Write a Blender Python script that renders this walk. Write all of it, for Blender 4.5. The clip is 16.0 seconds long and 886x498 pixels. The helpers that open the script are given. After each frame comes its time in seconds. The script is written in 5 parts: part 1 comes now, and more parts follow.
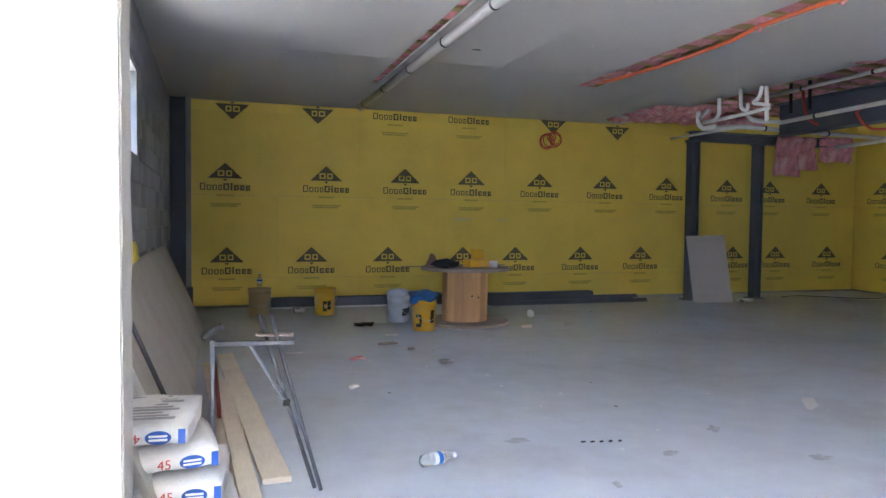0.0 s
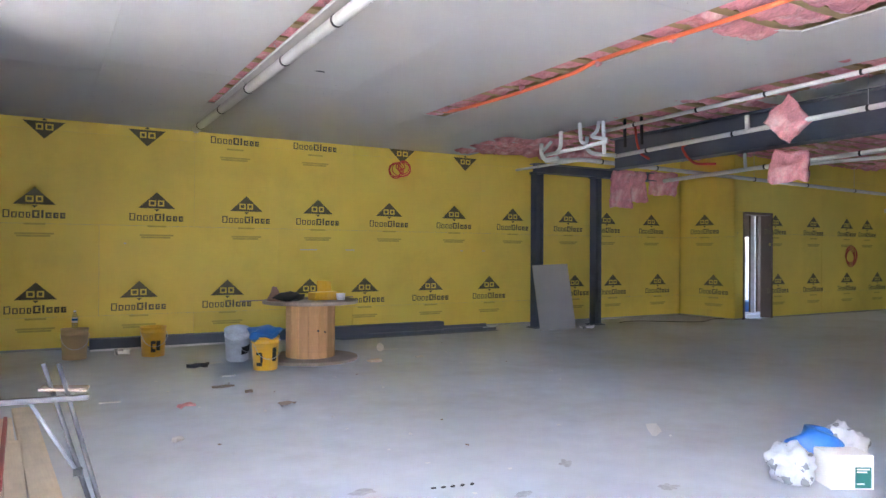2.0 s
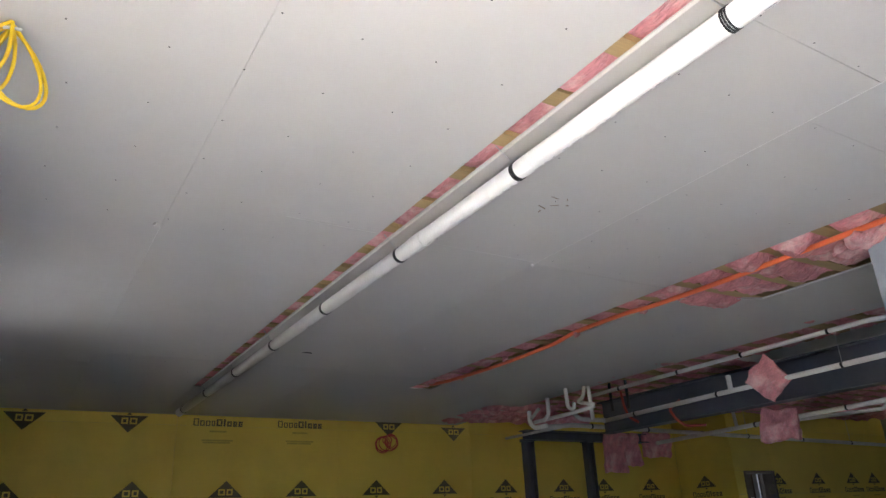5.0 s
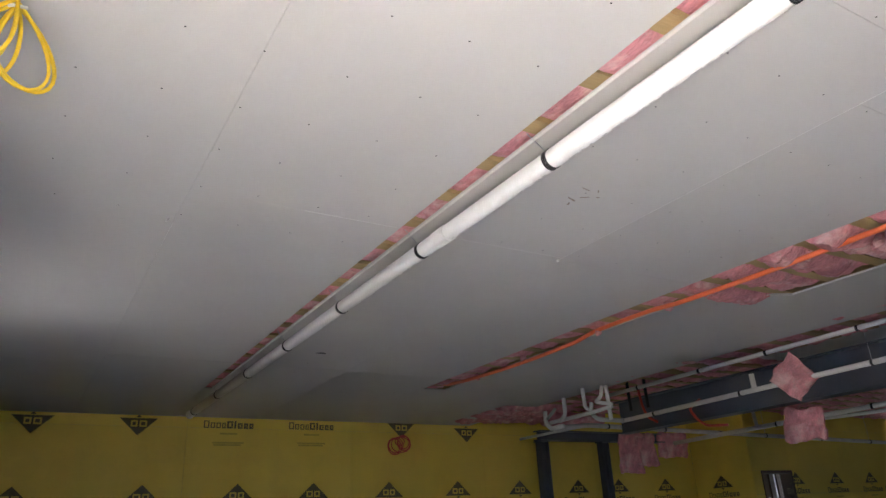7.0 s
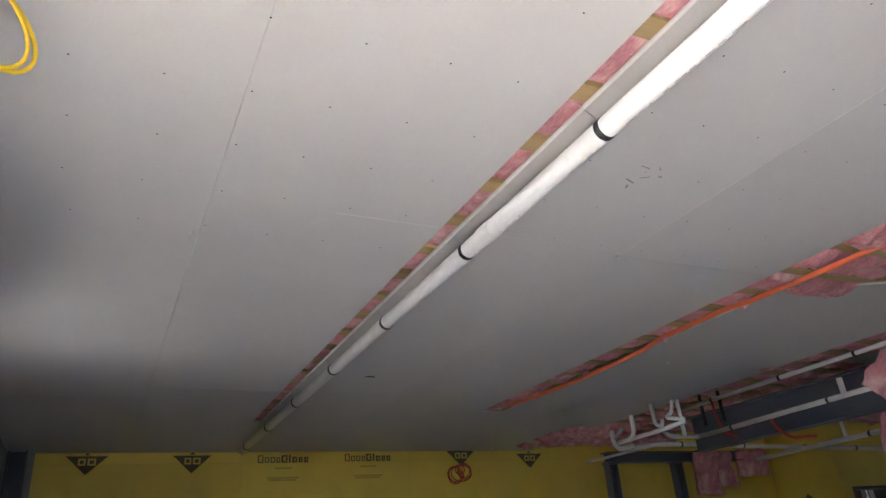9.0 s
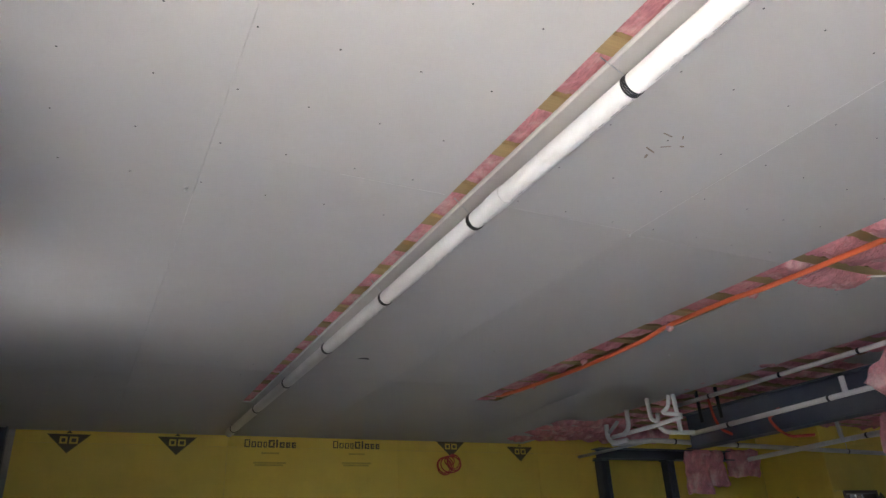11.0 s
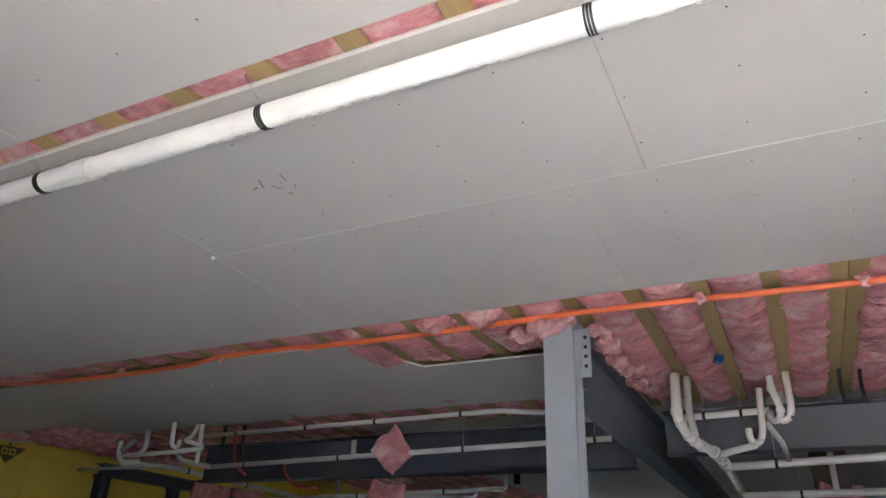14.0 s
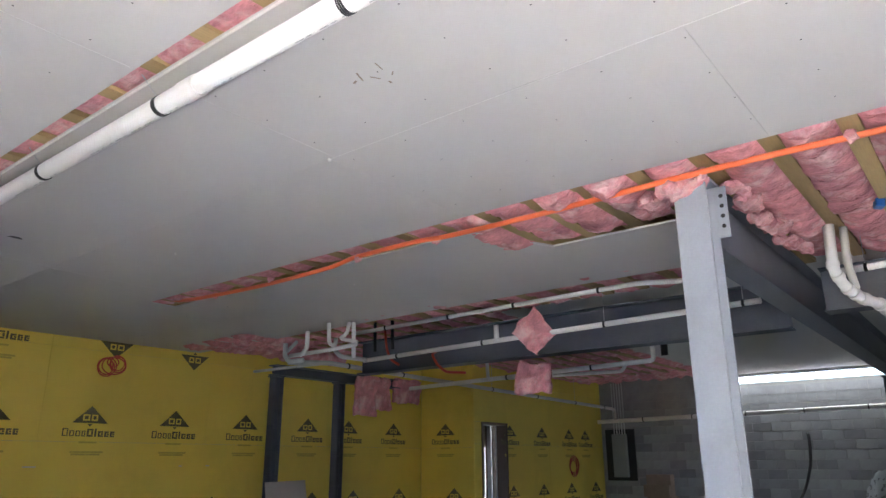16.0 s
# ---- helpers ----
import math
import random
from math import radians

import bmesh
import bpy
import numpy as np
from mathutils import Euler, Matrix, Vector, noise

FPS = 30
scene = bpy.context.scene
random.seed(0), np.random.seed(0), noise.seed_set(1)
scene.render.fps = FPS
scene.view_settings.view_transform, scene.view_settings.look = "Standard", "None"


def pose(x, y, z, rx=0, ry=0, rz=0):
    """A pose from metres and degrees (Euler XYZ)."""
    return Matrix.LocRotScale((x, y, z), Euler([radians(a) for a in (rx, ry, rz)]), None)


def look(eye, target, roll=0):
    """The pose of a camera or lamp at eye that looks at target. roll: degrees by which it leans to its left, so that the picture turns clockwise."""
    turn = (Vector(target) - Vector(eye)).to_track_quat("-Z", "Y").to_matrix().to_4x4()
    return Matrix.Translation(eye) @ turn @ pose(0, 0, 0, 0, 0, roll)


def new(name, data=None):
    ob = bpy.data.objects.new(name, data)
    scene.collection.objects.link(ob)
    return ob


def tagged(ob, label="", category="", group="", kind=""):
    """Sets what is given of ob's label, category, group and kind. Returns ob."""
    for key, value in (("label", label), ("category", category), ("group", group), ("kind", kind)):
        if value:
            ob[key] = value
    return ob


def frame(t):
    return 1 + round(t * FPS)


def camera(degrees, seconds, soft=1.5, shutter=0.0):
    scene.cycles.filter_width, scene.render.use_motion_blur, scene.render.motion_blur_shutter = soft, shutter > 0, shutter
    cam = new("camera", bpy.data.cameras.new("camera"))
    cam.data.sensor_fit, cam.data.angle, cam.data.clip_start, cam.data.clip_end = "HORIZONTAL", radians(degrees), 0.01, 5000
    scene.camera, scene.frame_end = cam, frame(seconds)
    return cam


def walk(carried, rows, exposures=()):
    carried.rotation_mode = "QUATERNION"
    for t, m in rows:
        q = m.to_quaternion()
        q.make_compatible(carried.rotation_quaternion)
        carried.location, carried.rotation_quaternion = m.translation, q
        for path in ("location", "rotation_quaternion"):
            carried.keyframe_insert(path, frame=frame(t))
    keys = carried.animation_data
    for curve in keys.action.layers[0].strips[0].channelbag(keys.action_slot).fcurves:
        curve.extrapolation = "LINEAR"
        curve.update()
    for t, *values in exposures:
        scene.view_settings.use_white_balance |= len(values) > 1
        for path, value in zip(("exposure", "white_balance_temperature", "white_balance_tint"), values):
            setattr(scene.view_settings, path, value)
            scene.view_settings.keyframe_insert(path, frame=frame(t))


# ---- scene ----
cam = camera(64.75, 16.0)
PATH = [
    (0, (0.328, 0.388, 1.303), (0.948, 2.288, 1.223), 0.6),
    (0.5, (0.348, 0.435, 1.309), (1.014, 2.32, 1.236), 1.0),
    (1, (0.375, 0.478, 1.304), (1.108, 2.338, 1.229), 1.0),
    (1.5, (0.426, 0.545, 1.287), (1.289, 2.349, 1.233), 0.9),
    (2, (0.513, 0.673, 1.293), (1.516, 2.404, 1.305), 0.3),
    (2.5, (0.526, 0.696, 1.349), (1.634, 2.346, 1.575), -1.9),
    (3, (0.495, 0.655, 1.362), (1.573, 2.288, 1.777), -3.6),
    (3.5, (0.479, 0.631, 1.381), (1.481, 2.261, 1.963), -3.9),
    (4, (0.479, 0.594, 1.39), (1.441, 2.21, 2.069), -3.4),
    (4.2, (0.466, 0.592, 1.378), (1.437, 2.192, 2.083), -3.3),
    (6.3, (0.469, 0.699, 1.417), (1.431, 2.281, 2.173), -1.8),
    (6.5, (0.473, 0.72, 1.42), (1.426, 2.309, 2.172), -2.1),
    (7, (0.463, 0.814, 1.434), (1.428, 2.402, 2.172), -2.8),
    (7.5, (0.514, 0.934, 1.443), (1.477, 2.522, 2.185), -2.6),
    (8, (0.572, 0.984, 1.436), (1.44, 2.585, 2.261), -3.4),
    (8.5, (0.636, 1.069, 1.443), (1.461, 2.695, 2.264), -4.2),
    (9, (0.677, 1.151, 1.427), (1.504, 2.776, 2.249), -4.6),
    (9.5, (0.697, 1.281, 1.442), (1.521, 2.878, 2.32), -4.2),
    (9.7, (0.7, 1.319, 1.449), (1.513, 2.924, 2.323), -4.4),
    (11.8, (0.7, 1.393, 1.331), (1.636, 2.964, 2.14), 0.1),
    (12, (0.717, 1.396, 1.347), (1.709, 2.905, 2.205), 0.8),
    (12.5, (0.732, 1.376, 1.392), (1.898, 2.719, 2.305), 1.8),
    (13, (0.717, 1.387, 1.396), (2.075, 2.54, 2.306), 2.1),
    (13.5, (0.772, 1.415, 1.419), (2.296, 2.35, 2.316), 2.3),
    (14, (0.777, 1.387, 1.418), (2.38, 2.201, 2.293), 2.4),
    (14.5, (0.819, 1.378, 1.42), (2.475, 2.124, 2.257), 2.2),
    (15, (0.866, 1.342, 1.407), (2.532, 2.163, 2.148), 1.6),
    (15.5, (0.881, 1.328, 1.387), (2.486, 2.322, 2.047), 0.6),
    (16, (0.896, 1.352, 1.38), (2.395, 2.541, 1.963), -0.2),
]
BASE = 4.8
# seconds, stops over the base, white balance and its tint
EXPOSURES = ((0, 0.27, 6350, 13), (0.6, 0.6, 6350, 14), (1.0, 0.80, 6400, 15), (1.5, 0.95, 6450, 17), (2.0, 1.0, 6500, 17), (2.5, 1.2, 6650, 16), (3.0, 0.6, 6600, 15), (3.5, 0.0, 6500, 13),
             (4.0, -0.6, 6650, 13), (6.5, -0.72, 6900, 14), (7.0, -0.72, 6950, 15), (9.0, -0.65, 6950, 15), (11.2, -0.6, 6900, 14), (12.0, -0.5, 6800, 13), (12.5, -0.78, 6750, 14), (13.2, -0.85, 6800, 14), (14.5, -0.75, 6950, 14), (15.0, -0.6, 6950, 14),
             (15.5, -0.2, 6900, 13), (16.0, 0.05, 6750, 14))
walk(cam, [(t, look(eye, target, roll)) for t, eye, target, roll in PATH], [(t, BASE + s, k, tint) for t, s, k, tint in EXPOSURES])

# ---- light ----
world = bpy.data.worlds.new("sky")
scene.world = world
world.use_nodes = True
wn = world.node_tree
sky = wn.nodes.new("ShaderNodeTexSky")
sky.sky_type, sky.sun_disc = "NISHITA", False
sky.sun_elevation, sky.sun_rotation = radians(62), radians(196)
wn.links.new(sky.outputs[0], wn.nodes["Background"].inputs[0])
wn.nodes["Background"].inputs[1].default_value = 0.15
sun = new("sun", bpy.data.lights.new("sun", "SUN"))
sun.data.energy, sun.data.angle, sun.data.color = 5.0, radians(0.6), (1.0, 0.96, 0.9)
sun.matrix_world = look((-2, -7, 13.6), (0, 0, 0))
# daylight through the strip window under the ceiling
strip_light = new("clerestory_daylight", bpy.data.lights.new("clerestory_daylight", "AREA"))
strip_light.data.shape, strip_light.data.size, strip_light.data.size_y = "RECTANGLE", 0.2, 4.5
strip_light.data.energy, strip_light.data.color = 1.2, (0.85, 0.93, 1.0)
strip_light.data.spread = radians(130)
strip_light.matrix_world = pose(17.86, 4.6, 3.17, 0, 12, 0)

# ---- helpers of this scene ----


def part(name, bm, material, parent=None, label="", smooth=False):
    me = bpy.data.meshes.new(name)
    bm.normal_update()
    bm.to_mesh(me)
    bm.free()
    me.materials.append(material)
    if smooth:
        for p in me.polygons:
            p.use_smooth = True
    ob = new(name, me)
    if parent:
        ob.parent = parent
    if label:
        ob["label"] = label
    return ob


def shared(name, me, m, parent=None):
    """One more object on a mesh that exists."""
    ob = new(name, me)
    ob.matrix_basis = m
    if parent:
        ob.parent = parent
    return ob


def thing(name, m, label, category, group="", kind=""):
    e = new(name)
    e.empty_display_size = 0.1
    e.matrix_basis = m
    return tagged(e, label, category, group, kind)


def add_box(bm, lo, hi, m=None, bevel=0.0, segments=1):
    c = [(a + b) / 2 for a, b in zip(lo, hi)]
    s = [abs(b - a) for a, b in zip(lo, hi)]
    mm = Matrix.Translation(c) @ Matrix.Diagonal((*s, 1))
    if m is not None:
        mm = m @ mm
    made = bmesh.ops.create_cube(bm, size=1, matrix=mm)["verts"]
    if bevel:
        edges = list({e for v in made for e in v.link_edges})
        bmesh.ops.bevel(bm, geom=edges, offset=bevel, segments=segments, affect="EDGES", profile=0.5)
    return bm


def box(lo, hi, m=None, bevel=0.0, segments=1):
    return add_box(bmesh.new(), lo, hi, m, bevel, segments)


def add_cyl(bm, a, b, r, r2=None, n=20, caps=True):
    a, b = Vector(a), Vector(b)
    d = b - a
    m = Matrix.Translation((a + b) / 2) @ d.to_track_quat("Z", "Y").to_matrix().to_4x4()
    bmesh.ops.create_cone(bm, cap_ends=caps, segments=n, radius1=r, radius2=r if r2 is None else r2, depth=d.length, matrix=m)
    return bm


def cyl(a, b, r, r2=None, n=20):
    return add_cyl(bmesh.new(), a, b, r, r2, n)


def add_tube(bm, pts, r, n=12, radii=None):
    """A round tube swept through points."""
    pts = [Vector(p) for p in pts]
    rings = []
    up = None
    for i, p in enumerate(pts):
        d = (pts[min(i + 1, len(pts) - 1)] - pts[max(i - 1, 0)]).normalized()
        if up is None:
            up = d.orthogonal().normalized()
        up = (up - d * up.dot(d)).normalized()
        side = d.cross(up)
        rr = radii[i] if radii else r
        rings.append([bm.verts.new(p + (up * math.cos(q) + side * math.sin(q)) * rr)
                      for q in (2 * math.pi * k / n for k in range(n))])
    for a, b in zip(rings, rings[1:]):
        for k in range(n):
            bm.faces.new((a[k], a[(k + 1) % n], b[(k + 1) % n], b[k]))
    bm.faces.new(rings[0][::-1])
    bm.faces.new(rings[-1])
    return bm


def tube(pts, r, n=12):
    return add_tube(bmesh.new(), pts, r, n)


def bent(pts, bend=0.06, k=5):
    """Points of a path with its corners rounded."""
    pts = [Vector(p) for p in pts]
    out = [pts[0]]
    for a, b, c in zip(pts, pts[1:], pts[2:]):
        p, q = b + (a - b).normalized() * bend, b + (c - b).normalized() * bend
        for i in range(k + 1):
            t = i / k
            out.append(p * (1 - t) ** 2 + b * 2 * t * (1 - t) + q * t * t)
    out.append(pts[-1])
    return out


def lathe(profile, n=28, bm=None, m=None):
    """A surface turned round z from pairs of radius and height."""
    bm = bm or bmesh.new()
    rings = []
    for r, z in profile:
        ring = [Vector((r * math.cos(q), r * math.sin(q), z)) for q in (2 * math.pi * k / n for k in range(n))]
        rings.append([bm.verts.new(m @ v if m else v) for v in ring])
    for a, b in zip(rings, rings[1:]):
        for k in range(n):
            bm.faces.new((a[k], a[(k + 1) % n], b[(k + 1) % n], b[k]))
    bm.faces.new(rings[0][::-1])
    bm.faces.new(rings[-1])
    return bm


def rough_up(bm, amount, scale, seed=0.0):
    for v in bm.verts:
        v.co += noise.noise_vector(v.co * scale + Vector((seed, seed * 0.7, -seed))) * amount
    return bm


# ---- materials ----
def material(name, base, rough=0.6, metal=0.0, spread=0.12, scale=3.0, fine=60.0, bump=0.15, dirt=None, dirt_amount=0.0,
             dirt_scale=1.5, stretch=(1, 1, 1), spec=0.5, per_object=0.0, distance=0.004):
    """Principled surface with mottling at two scales, optional dirt, and fine relief."""
    mat = bpy.data.materials.new(name)
    mat.use_nodes = True
    nt = mat.node_tree
    b = nt.nodes["Principled BSDF"]
    N, L = nt.nodes.new, nt.links.new
    co = N("ShaderNodeTexCoord")
    mp = N("ShaderNodeMapping")
    mp.inputs["Scale"].default_value = stretch
    L(co.outputs["Object"], mp.inputs[0])
    n1 = N("ShaderNodeTexNoise")
    n1.inputs["Scale"].default_value, n1.inputs["Detail"].default_value = scale, 5
    n2 = N("ShaderNodeTexNoise")
    n2.inputs["Scale"].default_value, n2.inputs["Detail"].default_value = fine, 3
    for n in (n1, n2):
        L(mp.outputs[0], n.inputs["Vector"])
    add = N("ShaderNodeMath")
    add.operation = "MULTIPLY_ADD"
    L(n1.outputs[0], add.inputs[0])
    add.inputs[1].default_value = 1.4
    L(n2.outputs[0], add.inputs[2])
    rng = N("ShaderNodeMapRange")
    rng.inputs[1].default_value, rng.inputs[2].default_value = 0.7, 1.7
    rng.inputs[3].default_value, rng.inputs[4].default_value = 1 - spread, 1 + spread
    L(add.outputs[0], rng.inputs[0])
    value = rng.outputs[0]
    if per_object:
        info = N("ShaderNodeObjectInfo")
        r2 = N("ShaderNodeMapRange")
        r2.inputs[3].default_value, r2.inputs[4].default_value = 1 - per_object, 1 + per_object
        L(info.outputs["Random"], r2.inputs[0])
        mul = N("ShaderNodeMath")
        mul.operation = "MULTIPLY"
        L(value, mul.inputs[0])
        L(r2.outputs[0], mul.inputs[1])
        value = mul.outputs[0]
    tint = N("ShaderNodeMix")
    tint.data_type, tint.blend_type = "RGBA", "MULTIPLY"
    tint.inputs[0].default_value = 1
    tint.inputs[6].default_value = (*base, 1)
    L(value, tint.inputs[7])
    colour = tint.outputs[2]
    if dirt:
        n3 = N("ShaderNodeTexNoise")
        n3.inputs["Scale"].default_value, n3.inputs["Detail"].default_value, n3.inputs["Roughness"].default_value = dirt_scale, 7, 0.65
        L(co.outputs["Object"], n3.inputs["Vector"])
        r3 = N("ShaderNodeMapRange")
        r3.inputs[1].default_value, r3.inputs[2].default_value = 0.5, 0.72
        r3.inputs[3].default_value, r3.inputs[4].default_value = 0, dirt_amount
        L(n3.outputs[0], r3.inputs[0])
        mx = N("ShaderNodeMix")
        mx.data_type = "RGBA"
        L(r3.outputs[0], mx.inputs[0])
        L(colour, mx.inputs[6])
        mx.inputs[7].default_value = (*dirt, 1)
        colour = mx.outputs[2]
    L(colour, b.inputs["Base Color"])
    rr = N("ShaderNodeMapRange")
    rr.inputs[3].default_value, rr.inputs[4].default_value = max(rough - 0.1, 0.03), min(rough + 0.12, 1)
    L(n1.outputs[0], rr.inputs[0])
    L(rr.outputs[0], b.inputs["Roughness"])
    b.inputs["Metallic"].default_value = metal
    b.inputs["Specular IOR Level"].default_value = spec
    if bump:
        bp = N("ShaderNodeBump")
        bp.inputs["Strength"].default_value, bp.inputs["Distance"].default_value = bump, distance
        L(add.outputs[0], bp.inputs["Height"])
        L(bp.outputs[0], b.inputs["Normal"])
    return mat


CONCRETE = material("concrete_floor", (0.54, 0.575, 0.62), 0.40, spread=0.13, scale=0.7, fine=5, bump=0.03, dirt=(0.36, 0.35, 0.33), dirt_amount=0.55, dirt_scale=0.8)
DRYWALL = material("gypsum_ceiling", (0.62, 0.60, 0.575), 0.85, spread=0.035, scale=1.2, fine=160, bump=0.05, dirt=(0.50, 0.49, 0.47), dirt_amount=0.25, dirt_scale=0.7)
GYPSUM_CORE = material("gypsum_core", (0.75, 0.74, 0.71), 0.9, spread=0.05)
YELLOW = material("yellow_sheathing", (0.80, 0.62, 0.105), 0.62, spread=0.07, scale=1.6, fine=120, bump=0.08, dirt=(0.58, 0.44, 0.075), dirt_amount=0.4, dirt_scale=1.1, per_object=0.03)
INK = material("faded_dark_ink", (0.125, 0.105, 0.05), 0.7, spread=0.25, scale=6)
INK_PALE = material("pale_ink", (0.52, 0.40, 0.075), 0.7, spread=0.2, scale=9)
BLOCK = material("concrete_block", (0.30, 0.31, 0.32), 0.9, spread=0.16, scale=5, fine=70, bump=0.4, dirt=(0.20, 0.20, 0.20), dirt_amount=0.5, per_object=0.24)
MORTAR = material("mortar", (0.34, 0.34, 0.33), 0.95, spread=0.12, scale=7, bump=0.3)
STEEL_LIGHT = material("grey_primed_steel", (0.33, 0.36, 0.40), 0.5, spread=0.07, scale=2.2, bump=0.05, dirt=(0.22, 0.22, 0.22), dirt_amount=0.35, dirt_scale=2.5)
STEEL_DARK = material("dark_blue_grey_primer", (0.085, 0.10, 0.13), 0.5, spread=0.15, scale=3, bump=0.05, dirt=(0.14, 0.13, 0.12), dirt_amount=0.4)
WHITE_WALL = material("white_painted_wall", (0.80, 0.79, 0.76), 0.7, spread=0.03, scale=2, bump=0.2, dirt=(0.55, 0.53, 0.5), dirt_amount=0.15)
JAMB = material("worn_cream_jamb", (0.55, 0.52, 0.46), 0.75, spread=0.1, scale=4, bump=0.3, dirt=(0.3, 0.27, 0.22), dirt_amount=0.5, dirt_scale=5)
PVC = material("white_pvc", (0.88, 0.87, 0.84), 0.32, spread=0.03, scale=4, bump=0.02, dirt=(0.5, 0.47, 0.4), dirt_amount=0.25, dirt_scale=4)
PVC_GREY = material("dusty_pvc", (0.62, 0.61, 0.57), 0.45, spread=0.08, scale=5, bump=0.05, dirt=(0.4, 0.38, 0.33), dirt_amount=0.5, dirt_scale=6)
BLACK = material("black_rubber", (0.02, 0.02, 0.022), 0.5, spread=0.2)
ORANGE = material("orange_plastic_tube", (0.88, 0.19, 0.075), 0.35, spread=0.06, scale=8, bump=0.02)
RED = material("red_cable", (0.55, 0.07, 0.04), 0.45, spread=0.1, scale=8)
# pale patches and wide spread paint fuzzy highlights and shade into the fibre colour
PINK = material("pink_fibreglass", (0.72, 0.31, 0.33), 0.95, spread=0.34, scale=6, fine=42, bump=0.8, dirt=(0.93, 0.72, 0.70), dirt_amount=0.8, dirt_scale=4.5, stretch=(1.8, 0.6, 1), per_object=0.1, spec=0.1, distance=0.016)
JOIST = material("joist_timber", (0.43, 0.30, 0.14), 0.8, spread=0.2, scale=3, fine=40, stretch=(0.2, 3, 3), per_object=0.15)
PINE = material("pine_board", (0.72, 0.62, 0.48), 0.7, spread=0.12, scale=4, fine=30, stretch=(3, 0.3, 3), dirt=(0.42, 0.33, 0.24), dirt_amount=0.4, per_object=0.1)
SPOOLWOOD = material("spool_timber", (0.55, 0.30, 0.13), 0.65, spread=0.18, scale=5, fine=40, stretch=(4, 4, 0.4), per_object=0.16)
OLDWOOD = material("grey_worn_timber", (0.32, 0.25, 0.20), 0.75, spread=0.2, scale=5, fine=40, dirt=(0.18, 0.15, 0.13), dirt_amount=0.5, dirt_scale=4)
BUCKET = material("yellow_bucket_plastic", (0.75, 0.42, 0.02), 0.4, spread=0.06, scale=6, bump=0.03, dirt=(0.6, 0.5, 0.35), dirt_amount=0.3, dirt_scale=7)
WHITE_PLASTIC = material("white_plastic", (0.72, 0.73, 0.74), 0.35, spread=0.06, scale=7, dirt=(0.5, 0.5, 0.5), dirt_amount=0.35, dirt_scale=8)
BLUE = material("blue_plastic", (0.015, 0.13, 0.42), 0.35, spread=0.15, scale=9)
PAPER = material("white_paper_sack", (0.74, 0.73, 0.70), 0.75, spread=0.06, scale=8, bump=0.35, dirt=(0.6, 0.57, 0.52), dirt_amount=0.4, dirt_scale=6, distance=0.01)
PRINT_FAINT = material("faint_print", (0.50, 0.50, 0.49), 0.6, spread=0.25, scale=30)
PRINT_BLUE = material("blue_print", (0.02, 0.09, 0.36), 0.6, spread=0.1)
PRINT_RED = material("red_print", (0.55, 0.05, 0.04), 0.6, spread=0.1)
PRINT_GREY = material("grey_print", (0.35, 0.35, 0.36), 0.7, spread=0.1)
BOARD = material("grey_fibre_board", (0.42, 0.39, 0.36), 0.8, spread=0.05, scale=3, bump=0.08)
TAN_SHEET = material("tan_sheet", (0.54, 0.50, 0.43), 0.8, spread=0.10, scale=2, fine=40, bump=0.1, dirt=(0.33, 0.29, 0.24), dirt_amount=0.5)
TUBE_STEEL = material("dark_tube_steel", (0.075, 0.075, 0.085), 0.45, metal=0.2, spread=0.2, scale=8)
GALV = material("galvanised_steel", (0.55, 0.57, 0.60), 0.35, metal=0.8, spread=0.15, scale=12)
YELLOW_CORD = material("yellow_cord", (0.85, 0.55, 0.02), 0.5, spread=0.1, scale=20)
CLEAR = bpy.data.materials.new("clear_plastic")
CLEAR.use_nodes = True
_c = CLEAR.node_tree.nodes["Principled BSDF"]
_c.inputs["Base Color"].default_value, _c.inputs["Roughness"].default_value = (0.93, 0.95, 0.96, 1), 0.12
_c.inputs["Transmission Weight"].default_value, _c.inputs["IOR"].default_value = 0.85, 1.2
FILM = material("white_plastic_film", (0.80, 0.82, 0.84), 0.28, spread=0.08, scale=10, bump=0.3)
FILM.node_tree.nodes["Principled BSDF"].inputs["Transmission Weight"].default_value = 0.55
FILM.node_tree.nodes["Principled BSDF"].inputs["IOR"].default_value = 1.1
# STEEL_LIGHT at about half tone: the beams' shade is put into the colour
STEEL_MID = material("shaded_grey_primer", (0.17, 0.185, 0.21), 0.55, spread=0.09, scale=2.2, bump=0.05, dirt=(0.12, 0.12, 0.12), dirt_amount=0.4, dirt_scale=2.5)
STAIN = material("dried_stain", (0.40, 0.41, 0.43), 0.5, spread=0.3, scale=9, fine=40)
DARK_PANEL = material("dark_enamel", (0.03, 0.035, 0.04), 0.5, spread=0.2)
GREY_PANEL = material("grey_enamel", (0.27, 0.30, 0.30), 0.45, spread=0.05)
BROWN = material("brown_timber_jamb", (0.10, 0.07, 0.05), 0.6, spread=0.2, scale=5, stretch=(4, 4, 0.5))
GLASS = bpy.data.materials.new("window_glass")
GLASS.use_nodes = True
_g = GLASS.node_tree.nodes["Principled BSDF"]
_g.inputs["Roughness"].default_value, _g.inputs["Transmission Weight"].default_value, _g.inputs["IOR"].default_value = 0.02, 1.0, 1.01
# two panes darkened by tint only to weaken the daylight they let in
HALF_DIM_GLASS = GLASS.copy()
HALF_DIM_GLASS.name = "half_dim_window_glass"
HALF_DIM_GLASS.node_tree.nodes["Principled BSDF"].inputs["Base Color"].default_value = (0.40, 0.42, 0.45, 1)
DIM_GLASS = GLASS.copy()
DIM_GLASS.name = "dim_window_glass"
